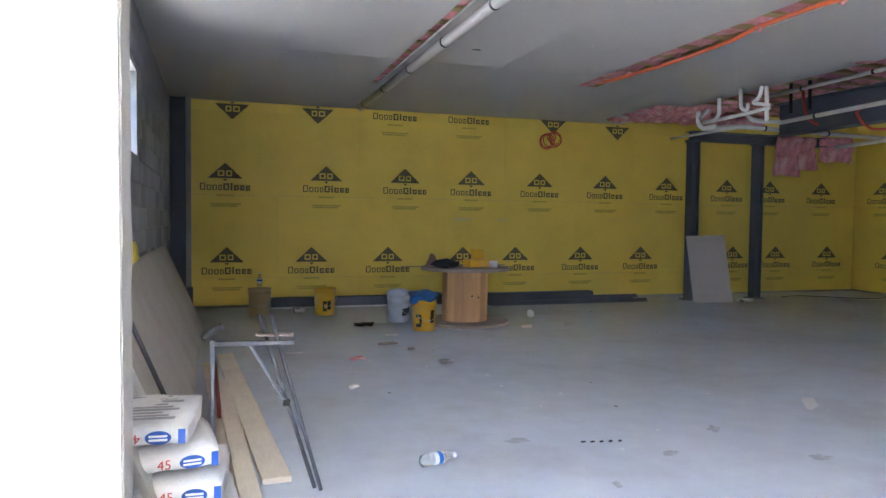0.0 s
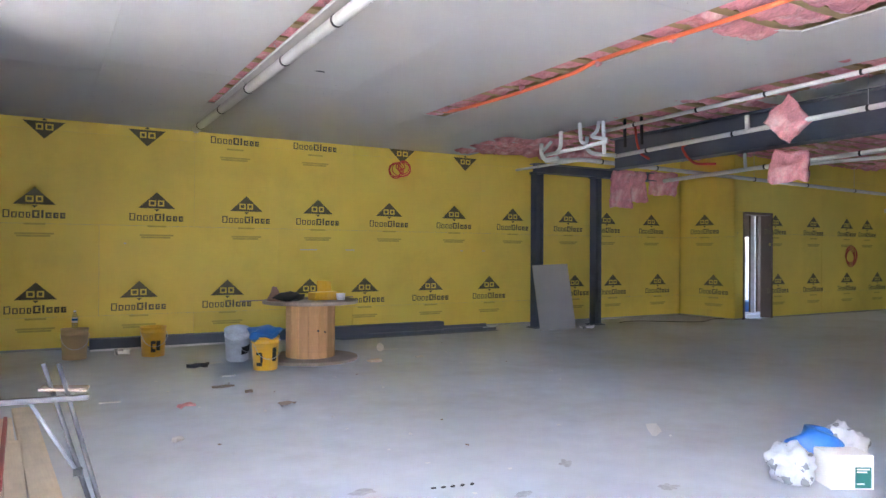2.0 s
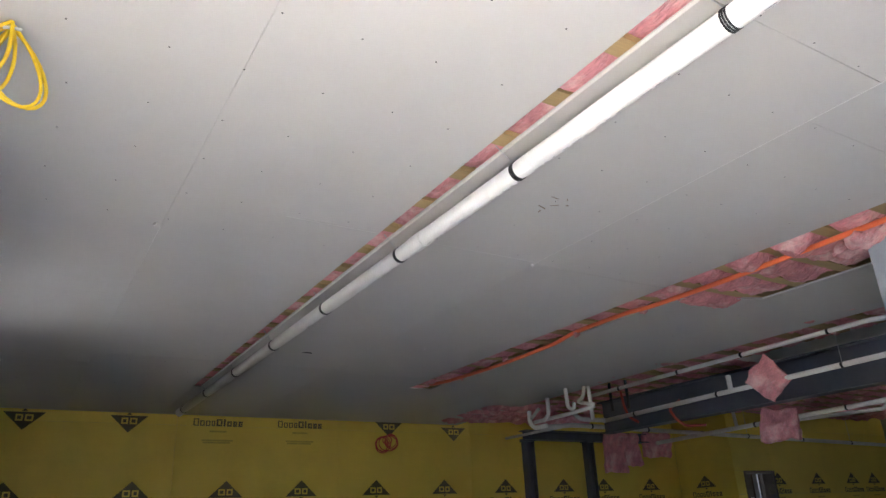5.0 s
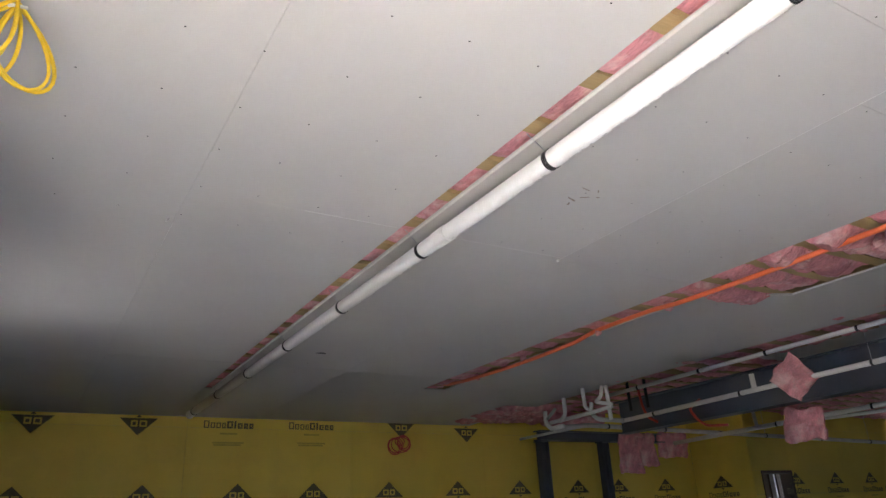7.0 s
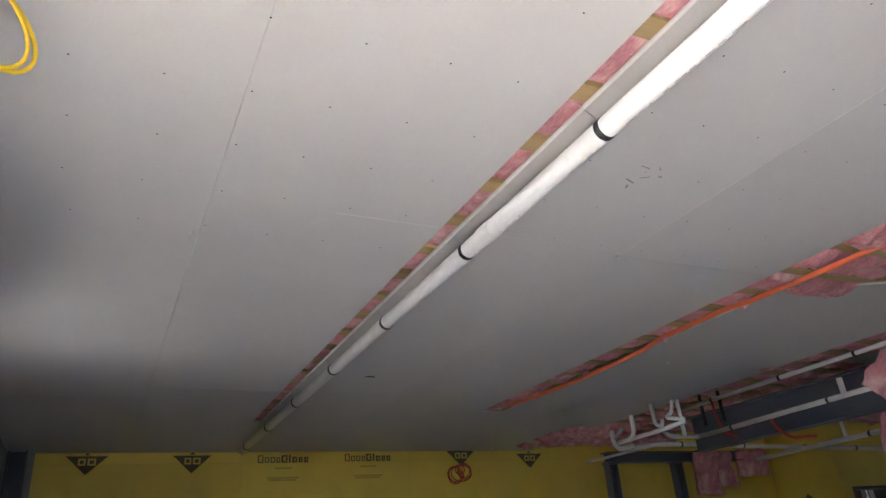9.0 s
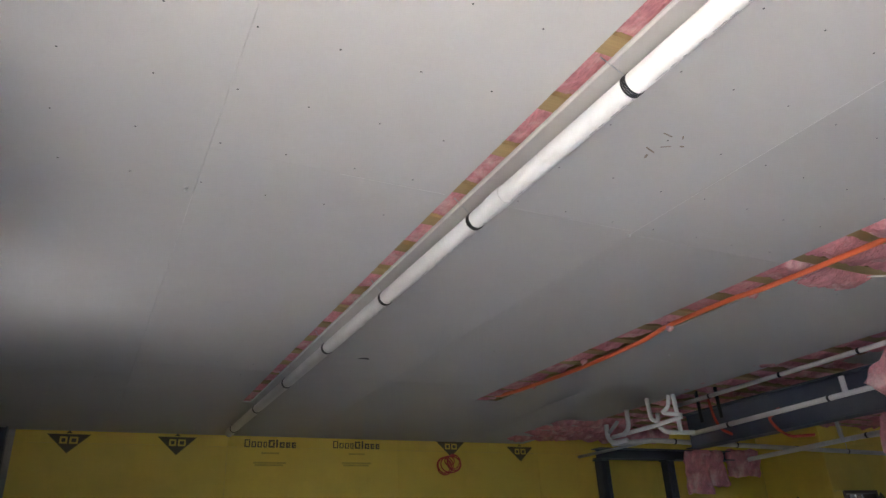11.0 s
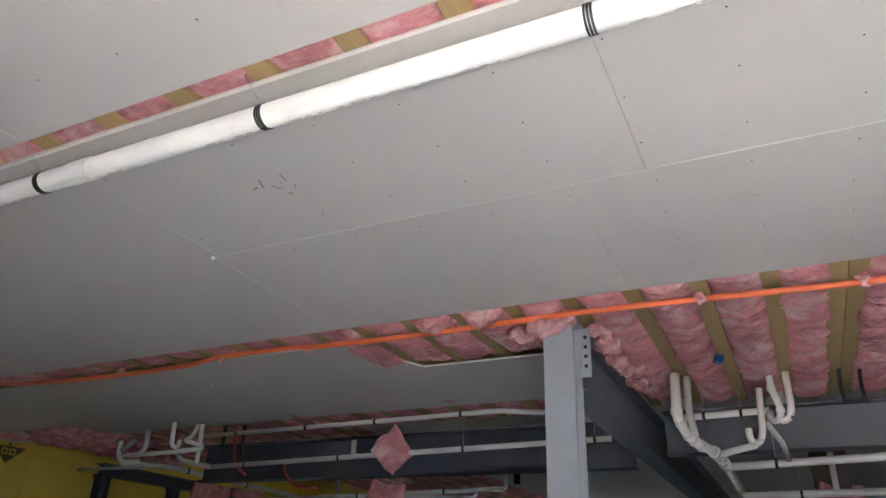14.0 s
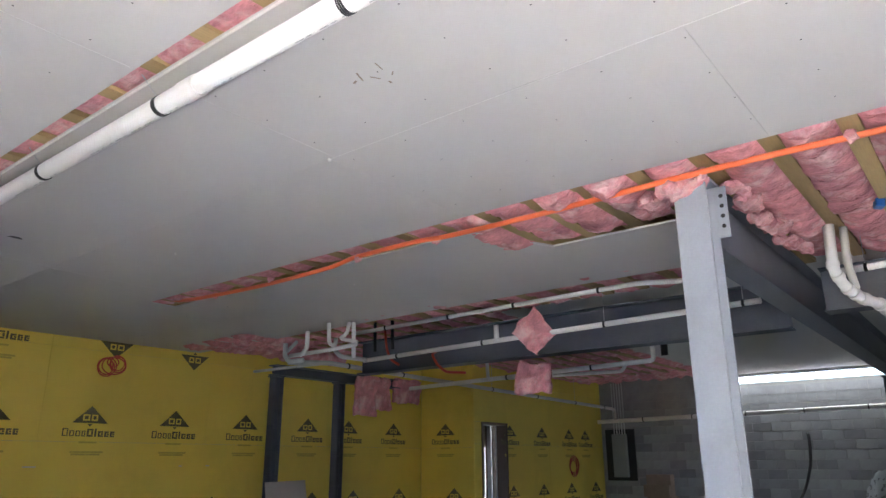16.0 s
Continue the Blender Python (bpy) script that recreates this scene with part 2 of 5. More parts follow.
DIM_GLASS.node_tree.nodes["Principled BSDF"].inputs["Base Color"].default_value = (0.22, 0.24, 0.27, 1)
GROUND = material("pale_yard_ground", (0.54, 0.52, 0.49), 0.9, spread=0.15, scale=0.6, fine=8, bump=0.2)
PALE_BRICK = material("pale_brick", (0.60, 0.58, 0.55), 0.85, spread=0.12, scale=4, per_object=0.12)

# ---- the room: floor, walls ----
HC = 3.07        # underside of the gypsum ceiling
YB = 11.09       # sheathed back wall
XR = 18.0        # block wall
XL = -0.30       # block wall beside the entrance


def structure(name, bm, mat, label):
    return tagged(part(name, bm, mat), label, name.split("_")[0], kind="structure")


ground = structure("ground", box((-400, -400, -0.5), (400, 400, -0.12)), GROUND, "pale compacted yard around the building")
floor = structure("floor", box((-0.34, -1.3, -0.119), (18.3, 13.4, 0.0)), CONCRETE, "grey power-floated concrete slab with stains and dust")


def blocks_on(wall, name, face, y0, y1, z0, z1, side, limit, holes=()):
    """Blocks 0.39 by 0.19 on a wall whose face is the plane x = face and looks to side (+1 or -1)."""
    bm = box((-0.008, -0.195, -0.095), (0.008, 0.195, 0.095), bevel=0.004)
    me = bpy.data.meshes.new("block")
    bm.to_mesh(me)
    bm.free()
    me.materials.append(BLOCK)
    rest = bmesh.new()
    count, row, z = 0, 0, z0
    while z + 0.19 <= z1 + 0.01:
        y = y0 - (0.2 if row % 2 else 0)
        while y < y1:
            a, b = max(y, y0) + 0.005, min(y + 0.39, y1)
            if b - a > 0.1 and not any(h[0] < b and a < h[1] and h[2] < z + 0.19 and z < h[3] for h in holes):
                m = pose(face + side * (0.004 + random.uniform(-0.002, 0.002)), (a + b) / 2, z + 0.1, 0, 0, 0)
                full = b - a > 0.37
                if full and count < limit:
                    shared("block", me, m, wall)
                    count += 1
                else:
                    add_box(rest, (face - 0.008 + side * 0.004, a, z + 0.005), (face + 0.008 + side * 0.004, b, z + 0.195))
            y += 0.4
        z += 0.2
        row += 1
    if len(rest.verts):
        ob = part("blocks", rest, BLOCK, wall)
        ob["kind"] = "stuff"
    else:
        rest.free()


# left block wall with a tall window opening near the entrance
LW = (5.75, 6.85, 1.83, 2.54)
bm = bmesh.new()
add_box(bm, (XL - 0.25, 3.045, 0), (XL, LW[0], 3.5))
add_box(bm, (XL - 0.25, LW[1], 0), (XL, YB + 0.3, 3.5))
add_box(bm, (XL - 0.25, LW[0], 0), (XL, LW[1], LW[2]))
add_box(bm, (XL - 0.25, LW[0], LW[3]), (XL, LW[1], 3.5))
wall_left = structure("wall_left", bm, MORTAR, "grey concrete block wall with a narrow window")

w = tagged(part("window_5", box((XL - 0.2, LW[0], LW[2]), (XL - 0.196, LW[1], LW[3])), HALF_DIM_GLASS), "small window in the block wall, bright with daylight", "window", kind="structure")
fr = bmesh.new()
for lo, hi in (((XL - 0.22, LW[0], LW[2]), (XL - 0.17, LW[0] + 0.04, LW[3])), ((XL - 0.22, LW[1] - 0.04, LW[2]), (XL - 0.17, LW[1], LW[3])),
               ((XL - 0.22, LW[0] + 0.04, LW[2]), (XL - 0.17, LW[1] - 0.04, LW[2] + 0.04)), ((XL - 0.22, LW[0] + 0.04, LW[3] - 0.04), (XL - 0.17, LW[1] - 0.04, LW[3]))):
    add_box(fr, lo, hi)
part("window_frame", fr, WHITE_PLASTIC, w)

# right block wall with a high strip window
RW = (2.3, 6.9, 3.07, 3.27)
bm = bmesh.new()
add_box(bm, (XR, -1.5, 0), (XR + 0.25, 9.9, RW[2]))
add_box(bm, (XR, -1.5, RW[2]), (XR + 0.25, RW[0], 3.5))
add_box(bm, (XR, RW[1], RW[2]), (XR + 0.25, 9.9, 3.5))
add_box(bm, (XR, RW[0], RW[3]), (XR + 0.25, RW[1], 3.5))
wall_right = structure("wall_right", bm, MORTAR, "dark grey concrete block wall in running bond")
for k, y in enumerate((2.3, 3.45, 4.6, 5.75)):
    w = tagged(part("window_%d" % (k + 1), box((XR + 0.12, y + 0.004, RW[2] + 0.02), (XR + 0.126, y + 1.146, RW[3] - 0.02)), DIM_GLASS),
               "narrow clerestory pane under the ceiling, bright with daylight", "window", kind="structure")
    fr = bmesh.new()
    for lo, hi in (((XR + 0.09, y, RW[2]), (XR + 0.16, y + 1.15, RW[2] + 0.02)), ((XR + 0.09, y, RW[3] - 0.02), (XR + 0.16, y + 1.15, RW[3])),
                   ((XR + 0.13, y, RW[2] + 0.02), (XR + 0.16, y + 0.008, RW[3] - 0.02))):
        add_box(fr, lo, hi)
    part("window_frame", fr, WHITE_PLASTIC, w)

# back wall core, return and the wall with the door
wall_back = structure("wall_back", box((XL, YB + 0.016, 0), (12.42, YB + 0.25, 3.5)), MORTAR, "framed wall behind yellow sheathing boards")
wall_return = structure("wall_return", box((12.42, 9.736, 0), (12.6, YB + 0.25, 3.5)), MORTAR, "short framed return wall behind yellow sheathing")
DOOR = (12.66, 13.58, 2.15)
bm = bmesh.new()
add_box(bm, (12.6, 9.736, DOOR[2]), (DOOR[1], 9.92, 3.5))
add_box(bm, (12.6, 9.736, 0), (DOOR[0], 9.92, DOOR[2]))
add_box(bm, (DOOR[1], 9.736, 0), (XR, 9.92, 3.5))
wall_door = structure("wall_door", bm, MORTAR, "framed wall with a doorway, behind yellow sheathing")
bm = bmesh.new()
add_box(bm, (DOOR[0], 9.70, 0), (DOOR[0] + 0.05, 9.95, DOOR[2]))
add_box(bm, (DOOR[1] - 0.05, 9.70, 0), (DOOR[1], 9.95, DOOR[2]))
add_box(bm, (DOOR[0] + 0.05, 9.70, DOOR[2] - 0.05), (DOOR[1] - 0.05, 9.95, DOOR[2]))
structure("door_1", bm, BROWN, "dark brown timber frame of an open doorway")

# entrance front: light-limiting walls, and the white pier beside the camera's start
# front closed and three unseen walls added to steer sun bounce onto the ceiling
structure("wall_front", box((-0.32, -1.45, 0), (XR + 0.25, -1.2, 3.5)), WHITE_WALL, "unseen plain front wall, closed to shape the daylight")
structure("wall_yard_west", box((-2.4, -4.2, -0.12), (-2.2, 2.745, 3.4)), WHITE_WALL, "added unseen wall that limits the sunlit ground by the entrance")
structure("wall_yard_east", box((-0.3, -4.0, -0.12), (-0.1, -1.455, 3.4)), WHITE_WALL, "added unseen wall that limits the sunlit ground by the entrance")
structure("wall_yard_south", box((-2.2, -4.2, -0.12), (-0.1, -4.0, 3.4)), WHITE_WALL, "added unseen wall that limits the sunlit ground by the entrance")
wall_pier = structure("wall_pier", box((-7.0, 2.75, -0.1), (0.045, 2.79, 3.6)), WHITE_WALL, "white painted wall face beside the entrance, scuffed")
jb = box((-7.0, 2.791, -0.1), (0.05, 3.05, 3.6))
bmesh.ops.subdivide_edges(jb, edges=[e for e in jb.edges if abs(e.verts[0].co.z - e.verts[1].co.z) > 1 and e.verts[0].co.x > 0], cuts=60)
for v in jb.verts:
    if v.co.x > 0:
        v.co.x += 0.004 * noise.noise(v.co * 9) + 0.003 * noise.noise(v.co * 31)
part("jamb", jb, JAMB, wall_pier, "worn cream edge of the wall")
bm = bmesh.new()
for x, z, w, h in ((-0.06, 0.94, 0.012, 0.05), (-0.055, 0.90, 0.012, 0.03), (-0.09, 0.93, 0.012, 0.01), (-0.10, 0.90, 0.008, 0.008), (-0.03, 0.80, 0.008, 0.02), (-0.05, 0.74, 0.01, 0.02), (-0.03, 0.73, 0.012, 0.03), (-0.22, 0.88, 0.02, 0.006), (-0.26, 0.87, 0.008, 0.006)):
    add_box(bm, (x - w / 2, 2.7488, z), (x + w / 2, 2.7502, z + h))
part("chips", rough_up(bm, 0.002, 60), PRINT_GREY, wall_pier, "chipped dark spots in the paint")
roof = structure("roof", box((-0.35, -1.6, 3.62), (XR + 0.4, 11.5, 3.7)), JOIST, "timber deck above the joists")

# space behind the doorway, open to daylight
wall_beyond = structure("wall_beyond", box((12.605, 11.8, -0.1), (18.2, 12.0, 3.615)), MORTAR, "pale brick wall seen through the doorway")

# unseen deck and end wall, added to block daylight and darken the doorway
structure("roof_beyond", box((12.42, 11.505, 3.62), (18.3, 12.0, 3.7)), JOIST, "added unseen deck that keeps sky light off the doorway space")
structure("wall_beyond_end", box((12.42, 11.345, -0.1), (12.6, 12.0, 3.615)), MORTAR, "added unseen end wall that keeps daylight off the doorway space")

# ---- yellow sheathing boards with their printed marks ----
def logo_meshes():
    """Printed mark: a dark triangle with pale strokes, a word as a row of bars, two faint lines."""
    tri = bmesh.new()
    v = [tri.verts.new(p) for p in ((-0.24, 0, -0.225), (0.24, 0, -0.225), (0, 0, 0))]
    tri.faces.new(v)
    v = [tri.verts.new(p) for p in ((-0.035, 0, -0.235), (0.035, 0, -0.235), (0, 0, -0.27))]
    tri.faces.new(v[::-1])
    pale = bmesh.new()
    for x0, x1 in ((-0.105, -0.012), (0.012, 0.095)):
        for lo, hi in (((x0, -0.195), (x1, -0.176)), ((x0, -0.131), (x1, -0.112)), ((x0, -0.176), (x0 + 0.02, -0.131)), ((x1 - 0.02, -0.176), (x1, -0.131))):
            add_box(pale, (lo[0], -0.003, lo[1]), (hi[0], -0.0015, hi[1]))
    word = bmesh.new()
    x = -0.35
    for k, (w, h) in enumerate(((0.075, 0.10), (0.062, 0.075), (0.062, 0.075), (0.05, 0.075), (0.085, 0.10), (0.03, 0.105), (0.07, 0.075), (0.06, 0.075), (0.06, 0.075))):
        t = 0.016 if k < 4 else 0.026
        z = -0.40
        add_box(word, (x, -0.001, z), (x + t, 0.0, z + h))
        if w > 0.035:
            add_box(word, (x + t, -0.001, z), (x + w, 0.0, z + t * 0.8))
            add_box(word, (x + t, -0.001, z + h - t * 0.8), (x + w, 0.0, z + h))
            add_box(word, (x + w - t, -0.001, z + t), (x + w, 0.0, z + h - t))
        x += w + 0.018
    faint = bmesh.new()
    for x0, x1, z in ((-0.12, 0.12, -0.475), (-0.22, 0.22, -0.60), (-0.2, 0.18, -0.63)):
        add_box(faint, (x0, -0.001, z - 0.012), (x1, 0.0, z + 0.012))
    out = []
    for n, bm, mat in (("printed_triangle", tri, INK), ("printed_strokes", pale, YELLOW), ("printed_word", word, INK), ("printed_line", faint, INK_PALE)):
        me = bpy.data.meshes.new(n)
        bm.normal_update()
        bm.to_mesh(me)
        bm.free()
        me.materials.append(mat)
        out.append((n, me))
    return out


LOGO = logo_meshes()


def sheathing(wall, frame_m, x0, x1, z0, z1, marks, flip=False):
    """One board; frame_m takes the wall's own plane (x along, z up, -y out) into the world. marks: pairs of x and apex height."""
    a = 0.0015
    board = part("sheathing_board", box((x0 + a, 0, z0 + a), (x1 - a, 0.014, z1 - a)), YELLOW, wall)
    board.matrix_basis = frame_m @ pose(0, random.uniform(-0.0015, 0.0015), 0)
    for x, z, turned in marks:
        for n, me in LOGO:
            if turned and n != "printed_triangle" and n != "printed_strokes":
                continue
            if turned == 2:
                continue
            m = pose(x, -0.002, z, 0, 180 if turned else 0, 0)
            shared(n, me, m, board)
        if turned == 2:
            for n, me in LOGO[2:]:
                shared(n, me, pose(x, -0.002, z, 0, 0, 0), board)


BACK = pose(0, YB, 0)
rows = ((0.03, 0.43, ()), (0.43, 1.65, [(0.49, 0.89), (1.72, 0.89), (2.91, 0.89), (4.16, 0.89), (5.09, 0.89), (6.31, 0.89), (7.51, 0.89), (9.5, 0.89), (10.49, 0.89), (11.75, 0.89)]),
        (1.65, 2.87, [(0.47, 2.12), (1.94, 2.12), (3.18, 2.12), (4.29, 2.12), (5.52, 2.12), (6.77, 2.12), (8.02, 2.12), (9.33, 2.12), (10.32, 2.12), (11.56, 2.12)]))
for r, (z0, z1, marks) in enumerate(rows):
    edges = [0.0] + [v for v in ((1.22, 3.66, 6.1, 8.54, 10.98) if r % 2 else (2.44, 4.88, 7.32, 9.76))] + [12.42]
    for a, b in zip(edges, edges[1:]):
        sheathing(wall_back, BACK, a, b, z0, z1, [(x, z, 0) for x, z in marks if a <= x < b])
for a, b, marks in ((0.0, 2.44, [(0.57, 2.75, 1), (1.81, 2.75, 1)]), (2.44, 4.88, [(3.01, 3.27, 2), (4.24, 3.28, 2)]), (4.88, 7.32, [(5.75, 2.79, 1), (6.99, 2.74, 1)]),
                    (7.32, 9.76, []), (9.76, 12.42, [])):
    sheathing(wall_back, BACK, a, b, 2.87, 3.45, marks)
RET = pose(12.404, 9.736, 0, 0, 0, -90) @ pose(-1.34, 0, 0)
for z0, z1, marks in ((0.03, 0.43, []), (0.43, 1.65, [(0.86, 0.89, 0)]), (1.65, 2.87, [(0.64, 2.12, 0)]), (2.87, 3.45, [])):
    sheathing(wall_return, RET, 0.0, 1.352, z0, z1, marks)
DW = pose(0, 9.72, 0)
for z0, z1, marks in ((0.03, 0.5, []), (0.5, 1.72, [(13.78, 0.91), (15.00, 0.91), (16.26, 0.91), (17.49, 0.91)]), (1.72, 2.94, [(13.69, 2.12), (15.00, 2.12), (16.25, 2.12), (17.07, 2.12)]), (2.94, 3.45, [])):
    low, high = z0 < DOOR[2], z1 > DOOR[2]
    if z1 <= DOOR[2] or z0 < DOOR[2]:
        sheathing(wall_door, DW, 12.41, DOOR[0], z0, min(z1, DOOR[2]), [])
        sheathing(wall_door, DW, DOOR[1], 15.3, z0, z1, [(x, z, 0) for x, z in marks if x < 15.3])
        sheathing(wall_door, DW, 15.3, XR, z0, z1, [(x, z, 0) for x, z in marks if x >= 15.3])
        if z1 > DOOR[2]:
            sheathing(wall_door, DW, 12.41, DOOR[1], DOOR[2], z1, [])
    else:
        sheathing(wall_door, DW, 12.41, XR, z0, z1, [])

# ---- gypsum ceiling: boards with open slots for the pipe and the orange tube ----
bm = bmesh.new()
T = 0.0127


def ceil_board(x0, x1, y0, y1, g=0.0008):
    dz = random.uniform(-0.0006, 0.0006)
    add_box(bm, (x0 + g, y0 + g, HC + dz), (x1 - g, y1 - g, HC + T + dz))


for (x0, x1), cuts in (((XL, 1.02), (-1.2, 1.0, 4.55, 8.2, YB)), ((1.02, 2.205), (-1.2, 0.5, 4.15, 7.8, YB)),
                       ((2.205, 2.295), (9.1, YB)), ((2.295, 3.42), (-1.2, 1.77, 4.15, 7.8, YB)),
                       ((3.42, 4.72), (-1.2, 2.11, 4.19, 7.84, YB)), ((4.72, 5.03), (8.45, YB)), ((5.03, 5.76), (4.35, 8.0, YB)),
                       ((5.76, 7.06), (2.86, 5.6, 8.3, YB))):
    for a, b in zip(cuts, cuts[1:]):
        ceil_board(x0, x1, a, b)
# broken corner of the board beside the orange tube
v = [bm.verts.new(p) for p in ((5.03, 4.35, HC), (5.76, 4.35, HC), (5.76, 4.05, HC), (5.03, 4.35, HC + T), (5.76, 4.35, HC + T), (5.76, 4.05, HC + T))]
for f in ((0, 1, 2), (3, 5, 4), (0, 3, 4, 1), (1, 4, 5, 2), (2, 5, 3, 0)):
    bm.faces.new([v[i] for i in f])
bmesh.ops.recalc_face_normals(bm, faces=bm.faces)


def sagged(bm):
    """The boards hang a little lower towards the yellow wall."""
    for v in bm.verts:
        v.co.z -= 0.055 * max(0.0, (v.co.y - 6.0) / 5.09)
    return bm


sagged(bm)
ceiling = structure("ceiling", bm, DRYWALL, "grey gypsum board ceiling, untaped, with screw heads")
bm = bmesh.new()
add_box(bm, (XL - 0.2, -1.3, 3.56), (XR + 0.1, 11.3, 3.60))
add_box(bm, (8.25, -1.2, 3.30), (XR, 6.7, 3.315))
structure("ceiling_far", bm, DRYWALL, "grey gypsum board ceiling and deck beyond the steel beam")
# screw heads
bm = bmesh.new()
for j in range(-2, 28):
    y = 0.965 + (j - 2) * 0.39
    for i in range(24):
        x = XL + 0.1 + i * 0.31 + random.uniform(-0.02, 0.02)
        if 2.16 < x < 2.31 or 4.7 < x < 5.05 or x > 7.0 or (x > 5.0 and y < 4.4):
            continue
        bmesh.ops.create_circle(bm, cap_ends=True, segments=6, radius=0.0045, matrix=pose(x, y + random.uniform(-0.012, 0.012), HC - 0.0015, 180))
screws = tagged(part("screw_heads", sagged(bm), BLACK), "dark screw heads in rows across the ceiling", "screws", kind="stuff")

# ---- joists and insulation ----
bmj = box((0, -0.05, 0), (8.0, 0.05, 0.038))
add_box(bmj, (0, -0.006, 0.038), (8.0, 0.006, 0.24))
add_box(bmj, (0, -0.05, 0.24), (8.0, 0.05, 0.28))
me_j = bpy.data.meshes.new("joist")
bmj.to_mesh(me_j)
bmj.free()
me_j.materials.append(JOIST)
JOISTS = [0.965 + 0.39 * k for k in range(-5, 26)]
for y in JOISTS:
    for d in ((-0.052, 0.052) if abs(y - 0.965) < 0.01 else (0,)):
        tagged(shared("joist", me_j, pose(XL, y + d, HC + T + 0.001)), "brown timber I-joist above the ceiling", "joist", "ceiling joists")
for y in JOISTS:
    if y > 6.8:
        tagged(shared("joist", me_j, pose(8.3, y, 3.27)), "brown timber I-joist above the ceiling", "joist", "far ceiling joists")


def batt(x0, x1, y, w, z, sag, seed, nx=14, ny=10, puff=0.02, taper=False):
    """A soft fibre batt seen from below, between two joists."""
    bm = bmesh.new()
    grid = []
    nx = max(6, min(130, int((x1 - x0) / 0.026)))
    for i in range(nx + 1):
        row = []
        for k in range(ny + 1):
            u, q = i / nx, k / ny
            x, yy = x0 + (x1 - x0) * u, y + (q - 0.5) * w
            arch = math.sin(math.pi * q) ** 0.5
            if taper:
                arch *= min(1, max(0, (x1 - 0.02 - x) / 0.22)) ** 0.6
            n = noise.noise(Vector((x * 4, yy * 5, seed))) * 0.75 + noise.noise(Vector((x * 13, yy * 15, seed + 5))) * 0.3
            ridge = noise.noise(Vector((x * 6.5 + 0.6 * noise.noise(Vector((x * 3, yy * 9, seed))), yy * 1.3, seed + 9)))
            crease = 0.030 * max(0, 1 - abs(ridge) * 7) + 0.014 * max(0, 1 - 5 * abs(noise.noise(Vector((x * 15, yy * 3, seed + 2)))))
            fold = noise.noise(Vector((x * 2.3 + seed, seed * 3, yy * 1.1)))
            crease += 0.02 * max(0, 1 - 9 * abs(fold)) - 0.03 * max(0, noise.noise(Vector((x * 2.8, yy * 3.2, seed + 31)))) * min(1, sag / 0.06)
            yy += (q - 0.5) * 0.06 * noise.noise(Vector((x * 5.1, seed * 5, 1.7 if q > 0.5 else 7.7))) * min(1, sag / 0.06)
            row.append(bm.verts.new((x, yy + 0.014 * n, z - sag * arch - puff * n * (0.5 + arch) + crease * (0.35 + 0.65 * arch) * min(1, sag / 0.05))))
        grid.append(row)
    for a, b in zip(grid, grid[1:]):
        for k in range(ny):
            bm.faces.new((a[k], a[k + 1], b[k + 1], b[k]))
    top = bmesh.ops.extrude_face_region(bm, geom=list(bm.faces))
    bmesh.ops.translate(bm, vec=(0, 0, 0.12), verts=[g for g in top["geom"] if isinstance(g, bmesh.types.BMVert)])
    bmesh.ops.recalc_face_normals(bm, faces=bm.faces)
    return tagged(part("insulation_batt", bm, PINK, smooth=True), "pink fibreglass insulation batt between the joists", "insulation", "insulation batts")


for j, (ya, yb) in enumerate(zip(JOISTS, JOISTS[1:])):
    y = (ya + yb) / 2 + (0.025 if abs(ya - 0.965) < 0.01 else -0.025 if abs(yb - 0.965) < 0.01 else 0)
    batt(2.1, 2.4, y, 0.34, HC + 0.045 - 0.01 * max(0, y - 6), 0.022, j * 1.7, puff=0.016)
    if y > 2.9:
        batt(4.75, 5.72 if y < 4.5 else 5.0, y, 0.33, HC + 0.03 - 0.008 * max(0, y - 6), 0.065 if y < 4.3 else 0.02, j * 2.1 + 40, puff=0.045 if y < 4.3 else 0.03, taper=y < 4.5)
        batt(6.85 if y < 9.3 else 6.5, 7.75 if y < 10.2 else 9.5, y, 0.33, HC + (0.06 if y < 9.3 else 0.0), 0.05 if y < 9.3 else 0.08, j * 1.3 + 80, puff=0.04)
    else:
        batt(4.75, 7.62 - 0.22 * (j * 0.618 % 1), y, 0.325, HC + 0.05, 0.07, j * 1.9 + 20, puff=0.03)
    if y > 6.6:
        batt(8.3, 17.5, y, 0.33, 3.33, 0.08, j * 2.3 + 60, puff=0.05)

# ---- steel frame ----
def i_section(bm, a, b, depth, width, web=0.012, flange=0.016, upright=False):
    """An I-section from a to b; depth is upright for beams."""
    a, b = Vector(a), Vector(b)
    d = (b - a)
    if upright:
        m = Matrix.Translation(a)
        L = d.z
        for s in (-1, 1):
            add_box(bm, (s * depth / 2 - (flange if s > 0 else 0), -width / 2, 0), (s * depth / 2 + (flange if s < 0 else 0), width / 2, L), m)
        add_box(bm, (-depth / 2 + flange, -web / 2, 0), (depth / 2 - flange, web / 2, L), m)
    else:
        ang = math.atan2(d.y, d.x)
        m = Matrix.Translation(a) @ Matrix.Rotation(ang, 4, "Z")
        L = d.length
        add_box(bm, (0, -width / 2, 0), (L, width / 2, flange), m)
        add_box(bm, (0, -width / 2, depth - flange), (L, width / 2, depth), m)
        add_box(bm, (0, -web / 2, flange), (L, web / 2, depth - flange), m)
    return bm


